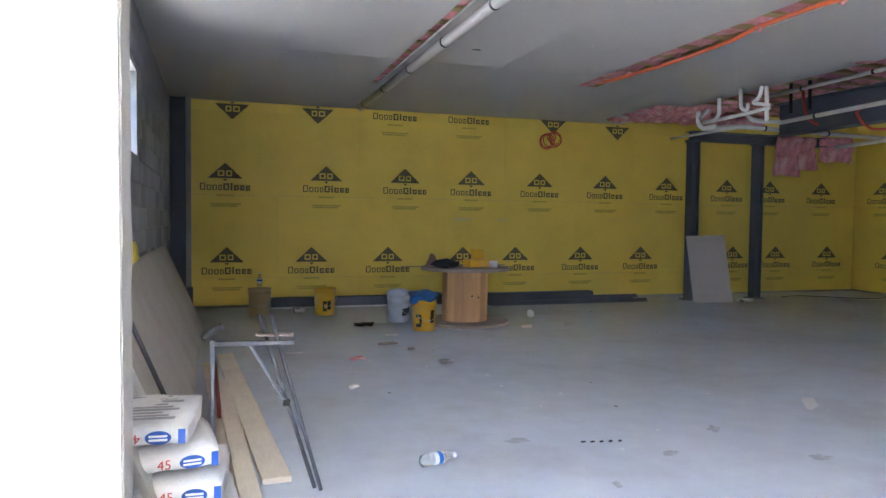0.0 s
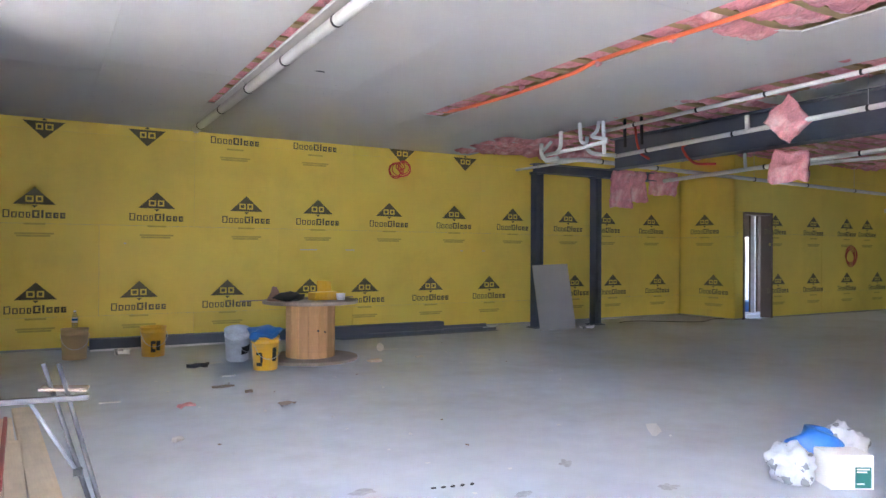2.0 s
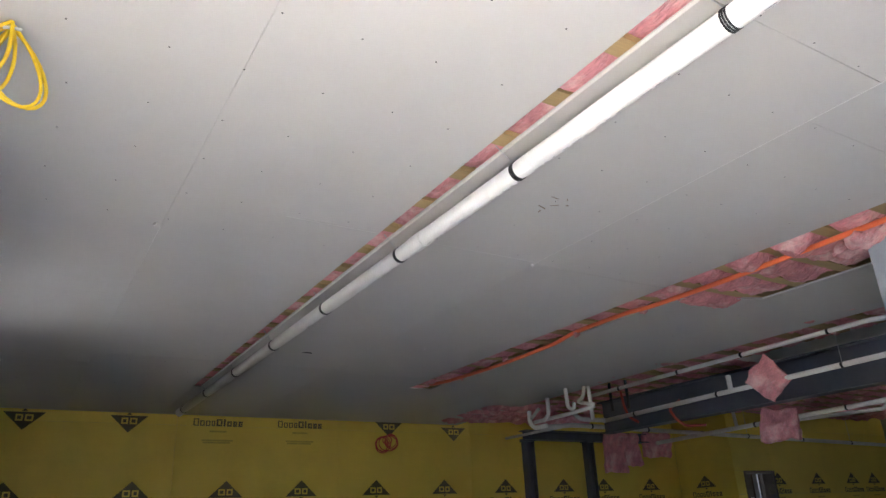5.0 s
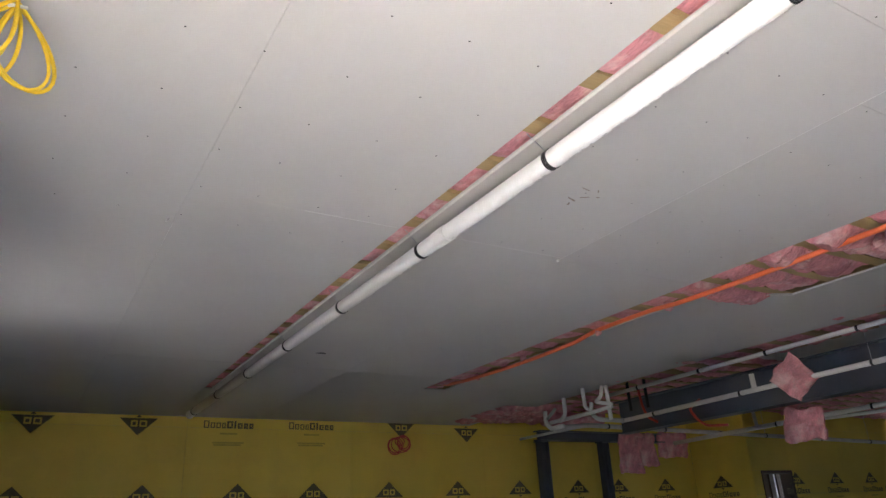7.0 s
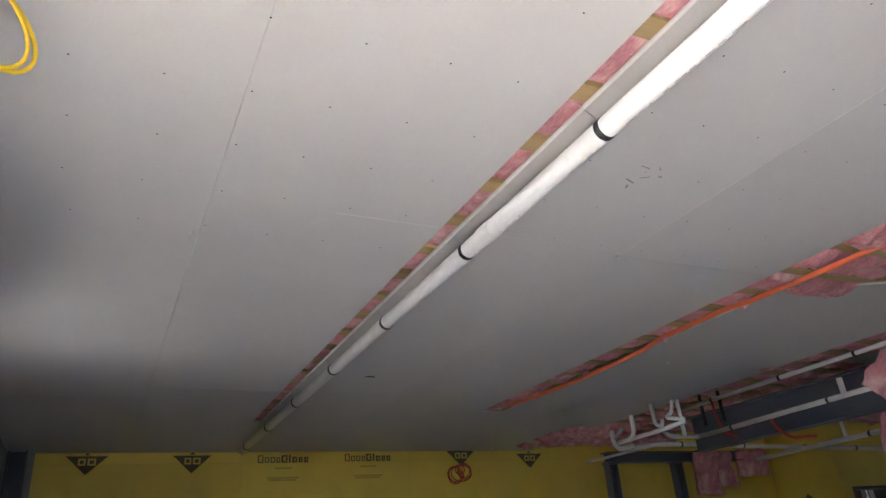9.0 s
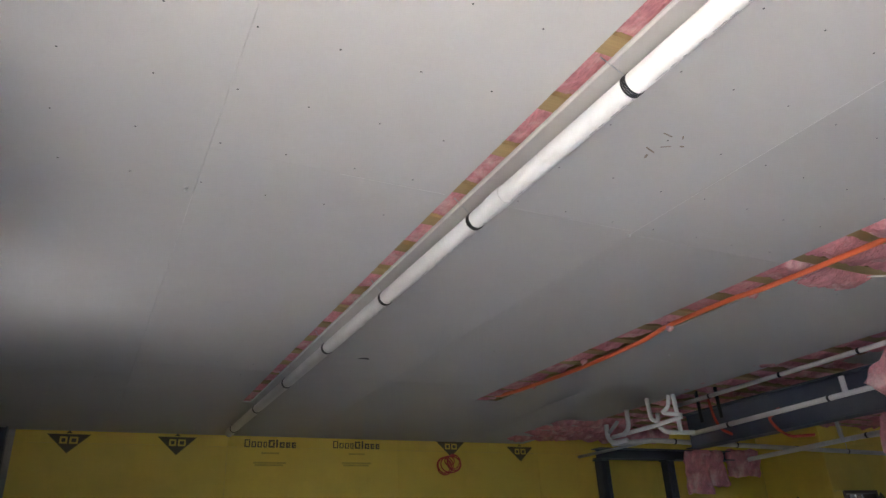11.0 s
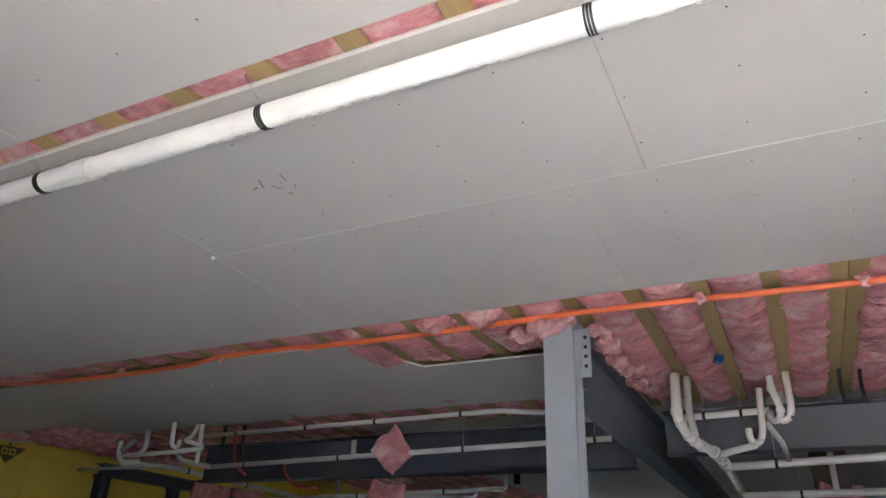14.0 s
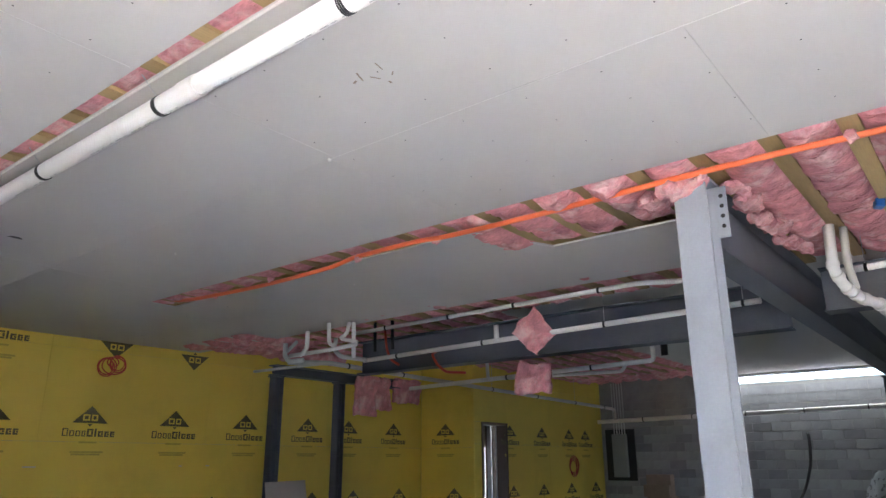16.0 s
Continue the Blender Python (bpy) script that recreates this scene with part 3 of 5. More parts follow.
def post(name, x, y, h, mat, label, w=0.2):
    t = thing(name, pose(x, y, 0), label, "post")
    for s in (-1, 1):
        part("flange", box((s * w / 2 - (0.016 if s > 0 else 0), -w / 2, 0.016), (s * w / 2 + (0.016 if s < 0 else 0), w / 2, h - 0.02), bevel=0.002), mat, t)
    part("web", box((-w / 2 + 0.016, -0.006, 0.016), (w / 2 - 0.016, 0.006, h - 0.02)), mat, t)
    part("base_plate", box((-w / 2 - 0.05, -w / 2 - 0.05, 0), (w / 2 + 0.05, w / 2 + 0.05, 0.016)), mat, t)
    part("cap_plate", box((-w / 2 - 0.02, -w / 2 - 0.02, h - 0.02), (w / 2 + 0.02, w / 2 + 0.02, h)), mat, t)
    return t


PX, PY = 5.12, 2.67
p = post("steel_post", PX, PY, 3.06, STEEL_LIGHT, "grey primed steel I-section post on the slab")
part("shear_tab", box((0.074, -0.168, 2.70), (0.086, -0.1, 3.035), bevel=0.002), STEEL_LIGHT, p, "bolted plate on the side of the post")
for k in range(4):
    part("bolt_hole", cyl((0.0725, -0.135, 2.775 + 0.066 * k), (0.0745, -0.135, 2.775 + 0.066 * k), 0.0135, n=12), BLACK, p)
post("steel_post", 13.6, PY, 2.62, STEEL_DARK, "dark primed steel post under the beam", 0.25)
post("steel_post", 8.06, 10.42, 2.70, STEEL_DARK, "dark primed steel post beside the yellow wall", 0.16)
post("steel_post", 9.36, 10.36, 2.70, STEEL_DARK, "dark primed steel post beside the yellow wall", 0.15)
post("steel_post", -0.17, 11.0, 3.06, STEEL_DARK, "dark primed steel post in the room corner", 0.2)


def beam(a, b, depth, width, mat, label):
    return tagged(part("steel_beam", i_section(bmesh.new(), a, b, depth, width), mat), label, "beam", "roof beams")


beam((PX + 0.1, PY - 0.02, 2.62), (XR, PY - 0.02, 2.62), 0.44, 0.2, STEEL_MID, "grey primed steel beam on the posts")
beam((7.95, 2.8, 2.55), (7.95, 8.4, 2.55), 0.45, 0.22, STEEL_DARK, "dark primed steel beam along the room")
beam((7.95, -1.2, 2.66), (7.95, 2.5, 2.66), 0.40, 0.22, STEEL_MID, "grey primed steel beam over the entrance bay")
beam((7.95, 10.4, 2.705), (11.2, 10.4, 2.705), 0.16, 0.2, STEEL_DARK, "short dark steel beam between two posts")

# ---- pipes ----
def pipe(name, pts, r, mat, label, bend=0.05, category="pipe", group="", rings=(), ring_mat=None, n=14):
    t = thing(name, pose(0, 0, 0), label, category, group)
    part("tube", tube(bent(pts, bend) if len(pts) > 2 else pts, r, n), mat, t, smooth=True)
    for a, b, rr, m2, nm in rings:
        part(nm, cyl(a, b, rr, n=n), m2, t, smooth=False)
    return t


PIPE_X, PIPE_Z = 2.357, 2.959
rings = []
for k in range(-1, 7):
    y = 2.948 + 1.22 * k
    for d in (-0.0105, 0.0, 0.0105):
        rings.append(((PIPE_X, y + d - 0.0036, PIPE_Z), (PIPE_X, y + d + 0.0036, PIPE_Z), 0.049, BLACK, "clamp"))
    rings.append(((PIPE_X - 0.03, y, PIPE_Z + 0.035), (2.272, y + 0.05, HC + 0.03), 0.0022, GALV, "hanger_wire"))
rings.append(((PIPE_X, 3.86, PIPE_Z), (PIPE_X, 3.985, PIPE_Z), 0.0505, PVC, "coupling"))
rings.append(((PIPE_X, 10.46, PIPE_Z), (PIPE_X, 10.56, PIPE_Z), 0.054, PVC, "end_fitting"))
main_pipe = pipe("drain_pipe", [(PIPE_X, -1.15, PIPE_Z), (PIPE_X, 10.55, PIPE_Z)], 0.046, PVC, "white plastic drain pipe strapped under the ceiling", rings=rings, n=24)

bm = bmesh.new()
for k in range(120):
    y = 0.4 + 0.045 * k
    if (k // 9) % 4 < 3 and k % 5:
        q = radians(234)
        add_box(bm, (-0.0005, y, -0.003), (0.0008, y + 0.014 + 0.016 * (k % 3), 0.003), pose(PIPE_X + 0.046 * math.cos(q + 0.9), 0, PIPE_Z + 0.046 * math.sin(q + 0.9), 0, -(math.degrees(q + 0.9)), 0))
tagged(part("printed_line", bm, PRINT_FAINT, main_pipe, "row of small dark printed marks"), kind="stuff")

pts = [(4.88 + 0.02 * math.sin(y * 1.3) - (0.0 if y < 7 else 0.0), y, (3.035 if y > 4.6 else 3.02) - 0.012 * math.sin(y * 2.1) - (0.03 if 5.5 < y < 8 else 0)) for y in [k * 0.25 - 1.0 for k in range(36)]]
pts += [(4.92, 8.2, 3.06), (4.95, 8.42, 3.11)]
pipe("sprinkler_tube", pts, 0.0195, ORANGE, "orange flexible plastic tube along the ceiling slot", bend=0.05)

rg = lambda pts, r: [((x, y - 0.012, z), (x, y + 0.012, z), r, BLACK, "strap") for x, y, z in pts]
pipe("vent_pipe", [(7.14, 7.72, 2.955), (7.05, 3.9, 2.985), (7.30, 3.3, 2.98)], 0.024, PVC, "white plastic pipe under the joists", rings=rg([(7.13, 7.2, 2.957), (7.10, 6.2, 2.966), (7.08, 5.3, 2.973), (7.06, 4.3, 2.981)], 0.029))
pipe("vent_pipe", [(7.35, 7.78, 2.632), (7.35, 2.9, 2.73)], 0.027, PVC, "white plastic pipe beside the dark beam", rings=rg([(7.35, 7.2, 2.64), (7.35, 5.9, 2.667), (7.35, 4.4, 2.698), (7.35, 3.05, 2.727)], 0.032))
pipe("vent_pipe", [(7.30, 10.00, 2.664), (7.70, 8.87, 2.732)], 0.020, PVC_GREY, "thin dusty plastic pipe towards the yellow wall", bend=0.05)
pipe("drain_pipe", [(7.00, 8.85, 2.668), (7.72, 8.85, 2.734), (16.9, 8.85, 2.585), (17.0, 8.85, 2.545), (17.0, 8.85, 2.34)], 0.034, PVC_GREY, "white plastic drain pipe sloping across the room", bend=0.08,
     rings=[((x - 0.012, 8.85, 2.8595 + -0.0162 * x), (x + 0.012, 8.85, 2.8595 + -0.0162 * x), 0.040, BLACK, "strap") for x in (8.1, 9.3, 10.6, 11.8, 13.4, 15.0, 16.4)])
pipe("drain_pipe", [(17.6, 9.6, 2.33), (17.6, -1.0, 2.50)], 0.05, PVC, "long white plastic drain pipe along the block wall", rings=rg([(17.6, y, 2.33 + 0.016 * (9.6 - y)) for y in (8.4, 7.2, 6, 4.8, 3.6, 2.4, 1.2)], 0.056))
pipe("drain_pipe", [(17.50, 2.82, 2.50), (17.50, 2.44, 2.54), (17.50, 2.28, 2.67), (17.50, 1.97, 2.68), (17.50, 1.93, 2.57), (17.50, 1.79, 2.51)], 0.045, PVC, "white plastic offset fitting on the long drain", bend=0.05)
pipe("vent_pipe", [(9.2, 8.6, 2.47), (9.2, 4.66, 2.56), (9.2, 4.64, 3.31)], 0.03, PVC, "white plastic pipe turned up into the joists", rings=rg([(9.2, 6.8, 2.511), (9.2, 5.5, 2.54)], 0.035))
pipe("vent_pipe", [(9.6, 7.45, 3.31), (9.6, 7.4, 2.56), (9.6, 5.25, 2.51), (9.6, 5.2, 2.62), (9.3, 5.2, 2.56)], 0.024, PVC, "thin white plastic branch pipe", bend=0.06)
pipe("vent_pipe", [(7.35, 5.71, 2.68), (7.35, 5.715, 2.85)], 0.028, PVC, "short white plastic stub on a drain pipe")
pipe("vent_pipe", [(9.0, 1.08, 2.41), (9.0, 1.08, 3.3)], 0.03, PVC, "white plastic riser from the low drain")
pipe("vent_pipe", [(9.0, 0.5, 2.42), (8.6, 0.52, 2.56), (8.3, 0.54, 2.6), (7.62, 0.55, 2.52)], 0.03, PVC, "white plastic link between two drains", bend=0.06)
pipe("vent_pipe", [(6.74, 2.10, 3.08), (6.75, 2.115, 2.80), (6.86, 2.10, 2.62)], 0.029, PVC_GREY, "dusty white plastic branch beside the soil pipe", bend=0.06)
pipe("vent_pipe", [(7.0, 1.56, 2.72), (7.25, 1.47, 2.60), (7.55, 1.45, 2.52)], 0.022, PVC_GREY, "dusty plastic branch to the drain", bend=0.05)
tagged(part("timber_block", box((9.22, 0.93, 2.46), (9.26, 1.27, 3.3)), BROWN), "dark brown timber board hung between the joists", "board")
tagged(part("black_strap", box((9.15, 4.46, 2.6), (9.17, 4.54, 3.31)), BLACK), "short black strap under the ceiling", "strap")

# cluster of traps near the yellow wall
pipe("trap_pipe", [(6.66, 8.52, 2.848), (6.66, 8.52, 2.682), (6.68, 8.45, 2.606), (6.72, 8.23, 2.614)], 0.030, PVC, "white plastic U-bend under the ceiling", bend=0.05)
pipe("trap_pipe", [(6.62, 8.43, 2.730), (6.62, 8.25, 2.835)], 0.022, PVC_GREY, "short slanting plastic branch of the U-bend")
pipe("riser_pipe", [(6.72, 8.17, 2.974), (6.72, 8.17, 2.750), (6.74, 8.31, 2.686)], 0.028, PVC, "white plastic riser pipe through the ceiling", bend=0.06, group="riser pipes")
pipe("drain_pipe", [(6.74, 8.52, 2.695), (6.82, 7.83, 2.720), (6.88, 7.44, 2.755)], 0.026, PVC, "white plastic drain between the risers", bend=0.04)
pipe("riser_pipe", [(6.78, 7.85, 3.084), (6.78, 7.83, 2.790), (6.80, 7.74, 2.751), (6.82, 7.75, 2.847)], 0.026, PVC, "white plastic riser with a hooked end", bend=0.045, group="riser pipes")
pipe("riser_pipe", [(6.84, 7.54, 3.032), (6.84, 7.58, 2.896), (6.85, 7.71, 2.851), (6.88, 7.44, 2.780)], 0.025, PVC, "white plastic riser bent to the drain", bend=0.05, group="riser pipes")
pipe("riser_pipe", [(6.90, 7.53, 3.035), (6.90, 7.51, 2.601)], 0.027, PVC, "white plastic riser pipe beside the beam", group="riser pipes")
pipe("drain_pipe", [(6.86, 7.81, 2.721), (6.90, 7.76, 2.637), (7.10, 7.49, 2.591)], 0.028, PVC_GREY, "dusty plastic elbow joining two drains", bend=0.06)

# pipes over the open joist bay
SOIL = [(6.62, 2.18, 3.08), (6.62, 2.195, 2.745), (6.75, 2.165, 2.64), (6.90, 2.10, 2.565), (7.05, 1.99, 2.52), (7.20, 1.955, 2.49), (7.62, 1.955, 2.485)]


def couplings(pts, spots):
    """Fittings on a run: leg number, share of the leg, length and radius."""
    out = []
    for k, u, w, r in spots:
        a, b = Vector(pts[k]), Vector(pts[k + 1])
        c, d = a.lerp(b, u), (b - a).normalized() * w / 2
        out.append((c - d, c + d, r, PVC, "coupling"))
    return out


pipe("drain_pipe", SOIL, 0.040, PVC, "dusty white plastic soil pipe with couplings", bend=0.045,
     rings=couplings(SOIL, ((0, 0.92, 0.05, 0.047), (1, 0.45, 0.05, 0.049), (2, 0.3, 0.035, 0.051), (2, 0.75, 0.035, 0.049), (3, 0.25, 0.05, 0.049), (4, 0.1, 0.04, 0.052), (4, 0.85, 0.04, 0.050), (5, 0.3, 0.06, 0.050), (5, 0.6, 0.04, 0.051))))
pipe("drain_pipe", [(7.625, 1.955, 2.485), (9.3, 1.985, 2.50), (12.3, 2.02, 2.55), (16.0, 2.05, 2.57), (17.5, 1.98, 2.52)], 0.041, PVC_GREY, "dusty grey plastic soil pipe under the beam", bend=0.1,
     rings=[((x, 1.96 + 0.017 * (x - 7.6), 2.486 + 0.009 * (x - 7.6)), (x + 0.07, 1.961 + 0.017 * (x - 7.6), 2.487 + 0.009 * (x - 7.6)), 0.047, PVC_GREY, "coupling") for x in (8.3, 9.0)])
pipe("drain_pipe", [(7.0, 2.28, 2.80), (7.0, 1.52, 2.82)], 0.028, PVC, "white plastic branch pipe hung from the joists", rings=rg([(7.0, 2.03, 2.807), (7.0, 1.74, 2.813)], 0.033))
pipe("trap_pipe", [(6.85, 1.485, 3.16), (6.85, 1.48, 2.94), (6.86, 1.445, 2.85), (6.87, 1.44, 2.74), (6.88, 1.49, 2.695), (6.92, 1.525, 2.74), (6.97, 1.52, 2.80)], 0.027, PVC, "white plastic S-shaped trap", bend=0.045,
     rings=[((6.85, 1.482, 2.98), (6.85, 1.481, 2.94), 0.033, PVC, "collar"), ((6.865, 1.442, 2.80), (6.866, 1.442, 2.77), 0.033, PVC, "collar")])
pipe("riser_pipe", [(6.85, 1.36, 3.12), (6.86, 1.362, 2.77), (6.87, 1.40, 2.70), (6.875, 1.45, 2.705)], 0.027, PVC, "white plastic riser bent into the trap", bend=0.05, group="riser pipes")
pipe("trap_pipe", [(6.98, 1.575, 3.0), (6.98, 1.60, 2.63), (6.98, 1.64, 2.545), (6.98, 1.70, 2.58), (6.98, 1.70, 2.68)], 0.027, PVC, "white plastic J-shaped trap", bend=0.05)
pipe("drain_pipe", [(6.99, 1.66, 2.55), (7.08, 1.95, 2.50)], 0.027, PVC, "white plastic branch pipe to the soil pipe")
pipe("drain_pipe", [(7.6, 1.93, 2.482), (7.6, -1.0, 2.59)], 0.034, PVC, "white plastic drain pipe along the grey beam", rings=rg([(7.6, 1.55, 2.50), (7.6, 0.55, 2.523)], 0.048))
pipe("drain_pipe", [(9.0, 1.95, 2.405), (9.0, -1.0, 2.452)], 0.036, PVC, "white plastic drain pipe hung low", rings=rg([(9.0, 1.4, 2.41), (9.0, 0.35, 2.427)], 0.041))

# ---- hanging insulation scraps ----
def scrap(m, w, h, seed, t=0.06):
    bm = bmesh.new()
    bmesh.ops.create_grid(bm, x_segments=12, y_segments=12, size=0.5)
    for v in bm.verts:
        v.co = Vector((v.co.x * w, 0, v.co.y * h))
    top = bmesh.ops.extrude_face_region(bm, geom=list(bm.faces))
    bmesh.ops.translate(bm, vec=(0, t, 0), verts=[g for g in top["geom"] if isinstance(g, bmesh.types.BMVert)])
    rough_up(bm, 0.05, 4, seed)
    rough_up(bm, 0.03, 12, seed)
    bmesh.ops.recalc_face_normals(bm, faces=bm.faces)
    ob = part("insulation_scrap", bm, PINK, smooth=True)
    ob.matrix_basis = m
    return tagged(ob, "torn pink insulation piece hanging from the joists", "insulation", "hanging insulation")


scrap(pose(7.28, 5.18, 2.72, 0, 45, -70), 0.36, 0.36, 3)
scrap(pose(8.06, 5.7, 2.33, 0, 5, -70), 0.42, 0.36, 9)
scrap(pose(9.86, 10.2, 2.50, 0, 4, -20), 0.42, 0.66, 15)
scrap(pose(10.26, 10.22, 2.55, 0, -6, -20), 0.36, 0.56, 21)
scrap(pose(11.0, 10.25, 2.66, 0, 3, -20), 0.56, 0.46, 27)
scrap(pose(9.23, 1.02, 2.45, 0, 4, -80), 0.4, 0.14, 33)

# ---- cable spool and buckets ----
def spool(m):
    t = thing("cable_spool", m, "wooden cable spool stood on end, used as a table", "spool")
    R, r, H = 0.57, 0.29, 0.72
    part("bottom_flange", lathe([(R - 0.006, 0), (R, 0.006), (R, 0.034), (R - 0.006, 0.04)], 40), OLDWOOD, t, "worn round lower flange")
    part("top_flange", lathe([(R - 0.006, H - 0.04), (R, H - 0.034), (R, H - 0.006), (R - 0.006, H)], 40), OLDWOOD, t, "dirty round upper flange")
    n = 16
    for k in range(n):
        q = 2 * math.pi * k / n
        w = 2 * r * math.sin(math.pi / n) - 0.004
        st = part("stave", box((-w / 2, -0.012, 0.04), (w / 2, 0.012, H - 0.04), bevel=0.004), SPOOLWOOD, t)
        st.matrix_basis = Matrix.Rotation(q, 4, "Z") @ pose(0, -r + 0.012 + random.uniform(-0.002, 0.002), 0)
    part("bolt", cyl((-0.06, -r - 0.006, 0.37), (-0.06, -r + 0.01, 0.37), 0.012, n=8), BLACK, t)
    part("bolt", cyl((0.03, -r - 0.006, 0.35), (0.03, -r + 0.01, 0.35), 0.012, n=8), BLACK, t)
    return t


SX, SY = 3.38, 8.82
spool(pose(SX, SY, 0, 0, 0, 10))


def bucket(m, mat, label, lid=False, handle=True, band=None):
    t = thing("bucket", m, label, "bucket", "buckets")
    prof = [(0.128, 0), (0.132, 0.004), (0.146, 0.29), (0.152, 0.292), (0.152, 0.305), (0.147, 0.307), (0.149, 0.35), (0.155, 0.353), (0.155, 0.366), (0.147, 0.366), (0.142, 0.30), (0.126, 0.02), (0.02, 0.012)]
    part("body", lathe(prof, 32), mat, t, smooth=True)
    if handle:
        pts = [(0.152 * math.cos(q), 0.02 + 0.152 * math.sin(q) * 0.35 - 0.10 * math.sin(q), 0.30 - 0.17 * math.sin(q)) for q in [math.pi * k / 14 for k in range(15)]]
        pts = [(x, -abs(y) - 0.14 if 0 < k < 14 else -0.01, z) for k, (x, y, z) in enumerate(pts)]
        part("handle", tube(pts, 0.003, 6), GALV, t, "thin wire handle")
    if band:
        bm = bmesh.new()
        for (a, b, z0, z1) in band:
            n = 8
            for k in range(n):
                q0, q1 = a + (b - a) * k / n, a + (b - a) * (k + 1) / n
                vs = []
                for q, z in ((q0, z0), (q1, z0), (q1, z1), (q0, z1)):
                    rr = 0.132 + 0.014 * z / 0.29 + 0.0015
                    vs.append(bm.verts.new((rr * math.cos(q), rr * math.sin(q), z)))
                bm.faces.new(vs)
        part("printed_mark", bm, BLACK, t, "black printed shapes")
    return t


b = bucket(pose(2.70, 8.36, 0, 0, 0, 0), BUCKET, "yellow plastic pail with a black mark, blue rag on top", band=[(-2.6, -2.1, 0.05, 0.09), (-2.25, -2.05, 0.09, 0.17), (-2.6, -2.1, 0.17, 0.2), (-1.3, -0.9, 0.10, 0.25)])
bm = bmesh.new()
bmesh.ops.create_icosphere(bm, subdivisions=3, radius=1)
for v in bm.verts:
    v.co = Vector((v.co.x * 0.19, v.co.y * 0.19, v.co.z * 0.07))
rough_up(bm, 0.06, 9, 2)
o = part("blue_rag", bm, BLUE, smooth=True)
o.matrix_basis = pose(2.70, 8.36, 0.40)
tagged(o, "crumpled blue plastic bag over a pail", "bag")
bucket(pose(2.58, 9.12, 0.03, 10, -14, 40), material("dusty_pale_pail", (0.52, 0.55, 0.60), 0.45, spread=0.25, scale=9), "tilted white metal pail with blue lining", band=[(-2.2, -1.2, 0.1, 0.2)])
bucket(pose(1.76, 10.0, 0, 0, 0, 0), BUCKET, "yellow plastic pail with a black mark against the wall", band=[(-1.9, -1.5, 0.06, 0.10), (-1.9, -1.75, 0.1, 0.17), (-1.9, -1.5, 0.16, 0.2), (-1.45, -1.1, 0.08, 0.2)])
bucket(pose(0.90, 10.15, 0, 0, 0, 0), material("tan_pail", (0.46, 0.33, 0.18), 0.5), "tan dusty pail with a bottle on its lid")


def bottle(m, label):
    t = thing("bottle", m, label, "bottle")
    part("body", lathe([(0.030, 0), (0.033, 0.004), (0.033, 0.07), (0.030, 0.08), (0.033, 0.09), (0.033, 0.14), (0.014, 0.185), (0.013, 0.2)], 18), CLEAR, t, smooth=True)
    part("label", lathe([(0.0336, 0.072), (0.0338, 0.074), (0.0338, 0.125), (0.0336, 0.127)], 18), WHITE_PLASTIC, t, "white and blue wrapper")
    part("label_band", lathe([(0.0340, 0.095), (0.0342, 0.096), (0.0342, 0.12), (0.0340, 0.121)], 18), BLUE, t)
    part("cap", cyl((0, 0, 0.198), (0, 0, 0.215), 0.015, n=14), WHITE_PLASTIC, t)
    return t


bottle(pose(1.36, 3.88, 0.034, 0, 90, 15), "empty clear plastic water bottle lying on the slab")

# ---- stock along the walls ----
o = part("fibre_board", box((0, 0, 0), (0.66, 0.012, 1.13), bevel=0.001), BOARD)
o.matrix_basis = pose(7.80, 9.98, 0, -14, -2, -14)
tagged(o, "grey fibre board panel leaning on a post", "board")
for k, (x0, x1, y, z) in enumerate(((4.25, 7.0, 10.45, 0), (4.4, 7.2, 10.35, 0.0), (4.9, 6.2, 10.42, 0.055), (4.3, 6.9, 10.56, 0.0), (5.2, 7.1, 10.5, 0.056))):
    bm = box((x0, y, z), (x1, y + 0.07, z + 0.006))
    add_box(bm, (x0, y + 0.064, z + 0.006), (x1, y + 0.07, z + 0.055))
    tagged(part("steel_angle", bm, STEEL_DARK), "dark steel angle lying by the wall", "steel angle", "stacked steel angles")
bm = box((1.1, 10.78, 0.0), (6.4, 10.95, 0.15), bevel=0.004)
tagged(part("base_channel", bm, STEEL_DARK), "dark steel channel lying along the yellow wall", "steel channel")
bm = box((1.1, 10.74, 0.0), (3.6, 10.775, 0.02))
tagged(part("white_trim", bm, WHITE_PLASTIC), "thin white trim strip on the slab", "trim strip")

# leaning sheets by the block wall
for k in range(4):
    o = part("leaning_sheet", box((0, 0, 0), (0.012, 6.1, 1.05), bevel=0.001), TAN_SHEET)
    o.matrix_basis = pose(0.17 - 0.018 * k, 3.3 + 0.03 * k, 0.0, 0, -23.5, 0)
    tagged(o, "dusty tan building board leaning on the block wall", "board", "leaning boards")

# planks that lie on the slab
for x0, y0, x1, y1, w, z in ((0.615, 3.87, 0.41, 7.27, 0.145, 0.0), (0.455, 3.55, 0.285, 6.9, 0.13, 0.0), (0.49, 3.3, 0.37, 6.0, 0.10, 0.032)):
    d = Vector((x1 - x0, y1 - y0, 0))
    o = part("plank", box((-w / 2, 0, 0), (w / 2, d.length, 0.03), bevel=0.003), PINE)
    o.matrix_basis = pose(x0, y0, z, 0, 0, math.degrees(math.atan2(-d.x, d.y)))
    tagged(o, "pale pine plank lying on the slab", "plank", "loose planks")
o = part("red_level", box((-0.012, 0, 0.03), (0.012, 1.6, 0.09), bevel=0.003), material("worn_red_enamel", (0.30, 0.06, 0.05), 0.5, spread=0.25, scale=8))
o.matrix_basis = pose(0.35, 4.9, 0.032, 0, 0, 1)
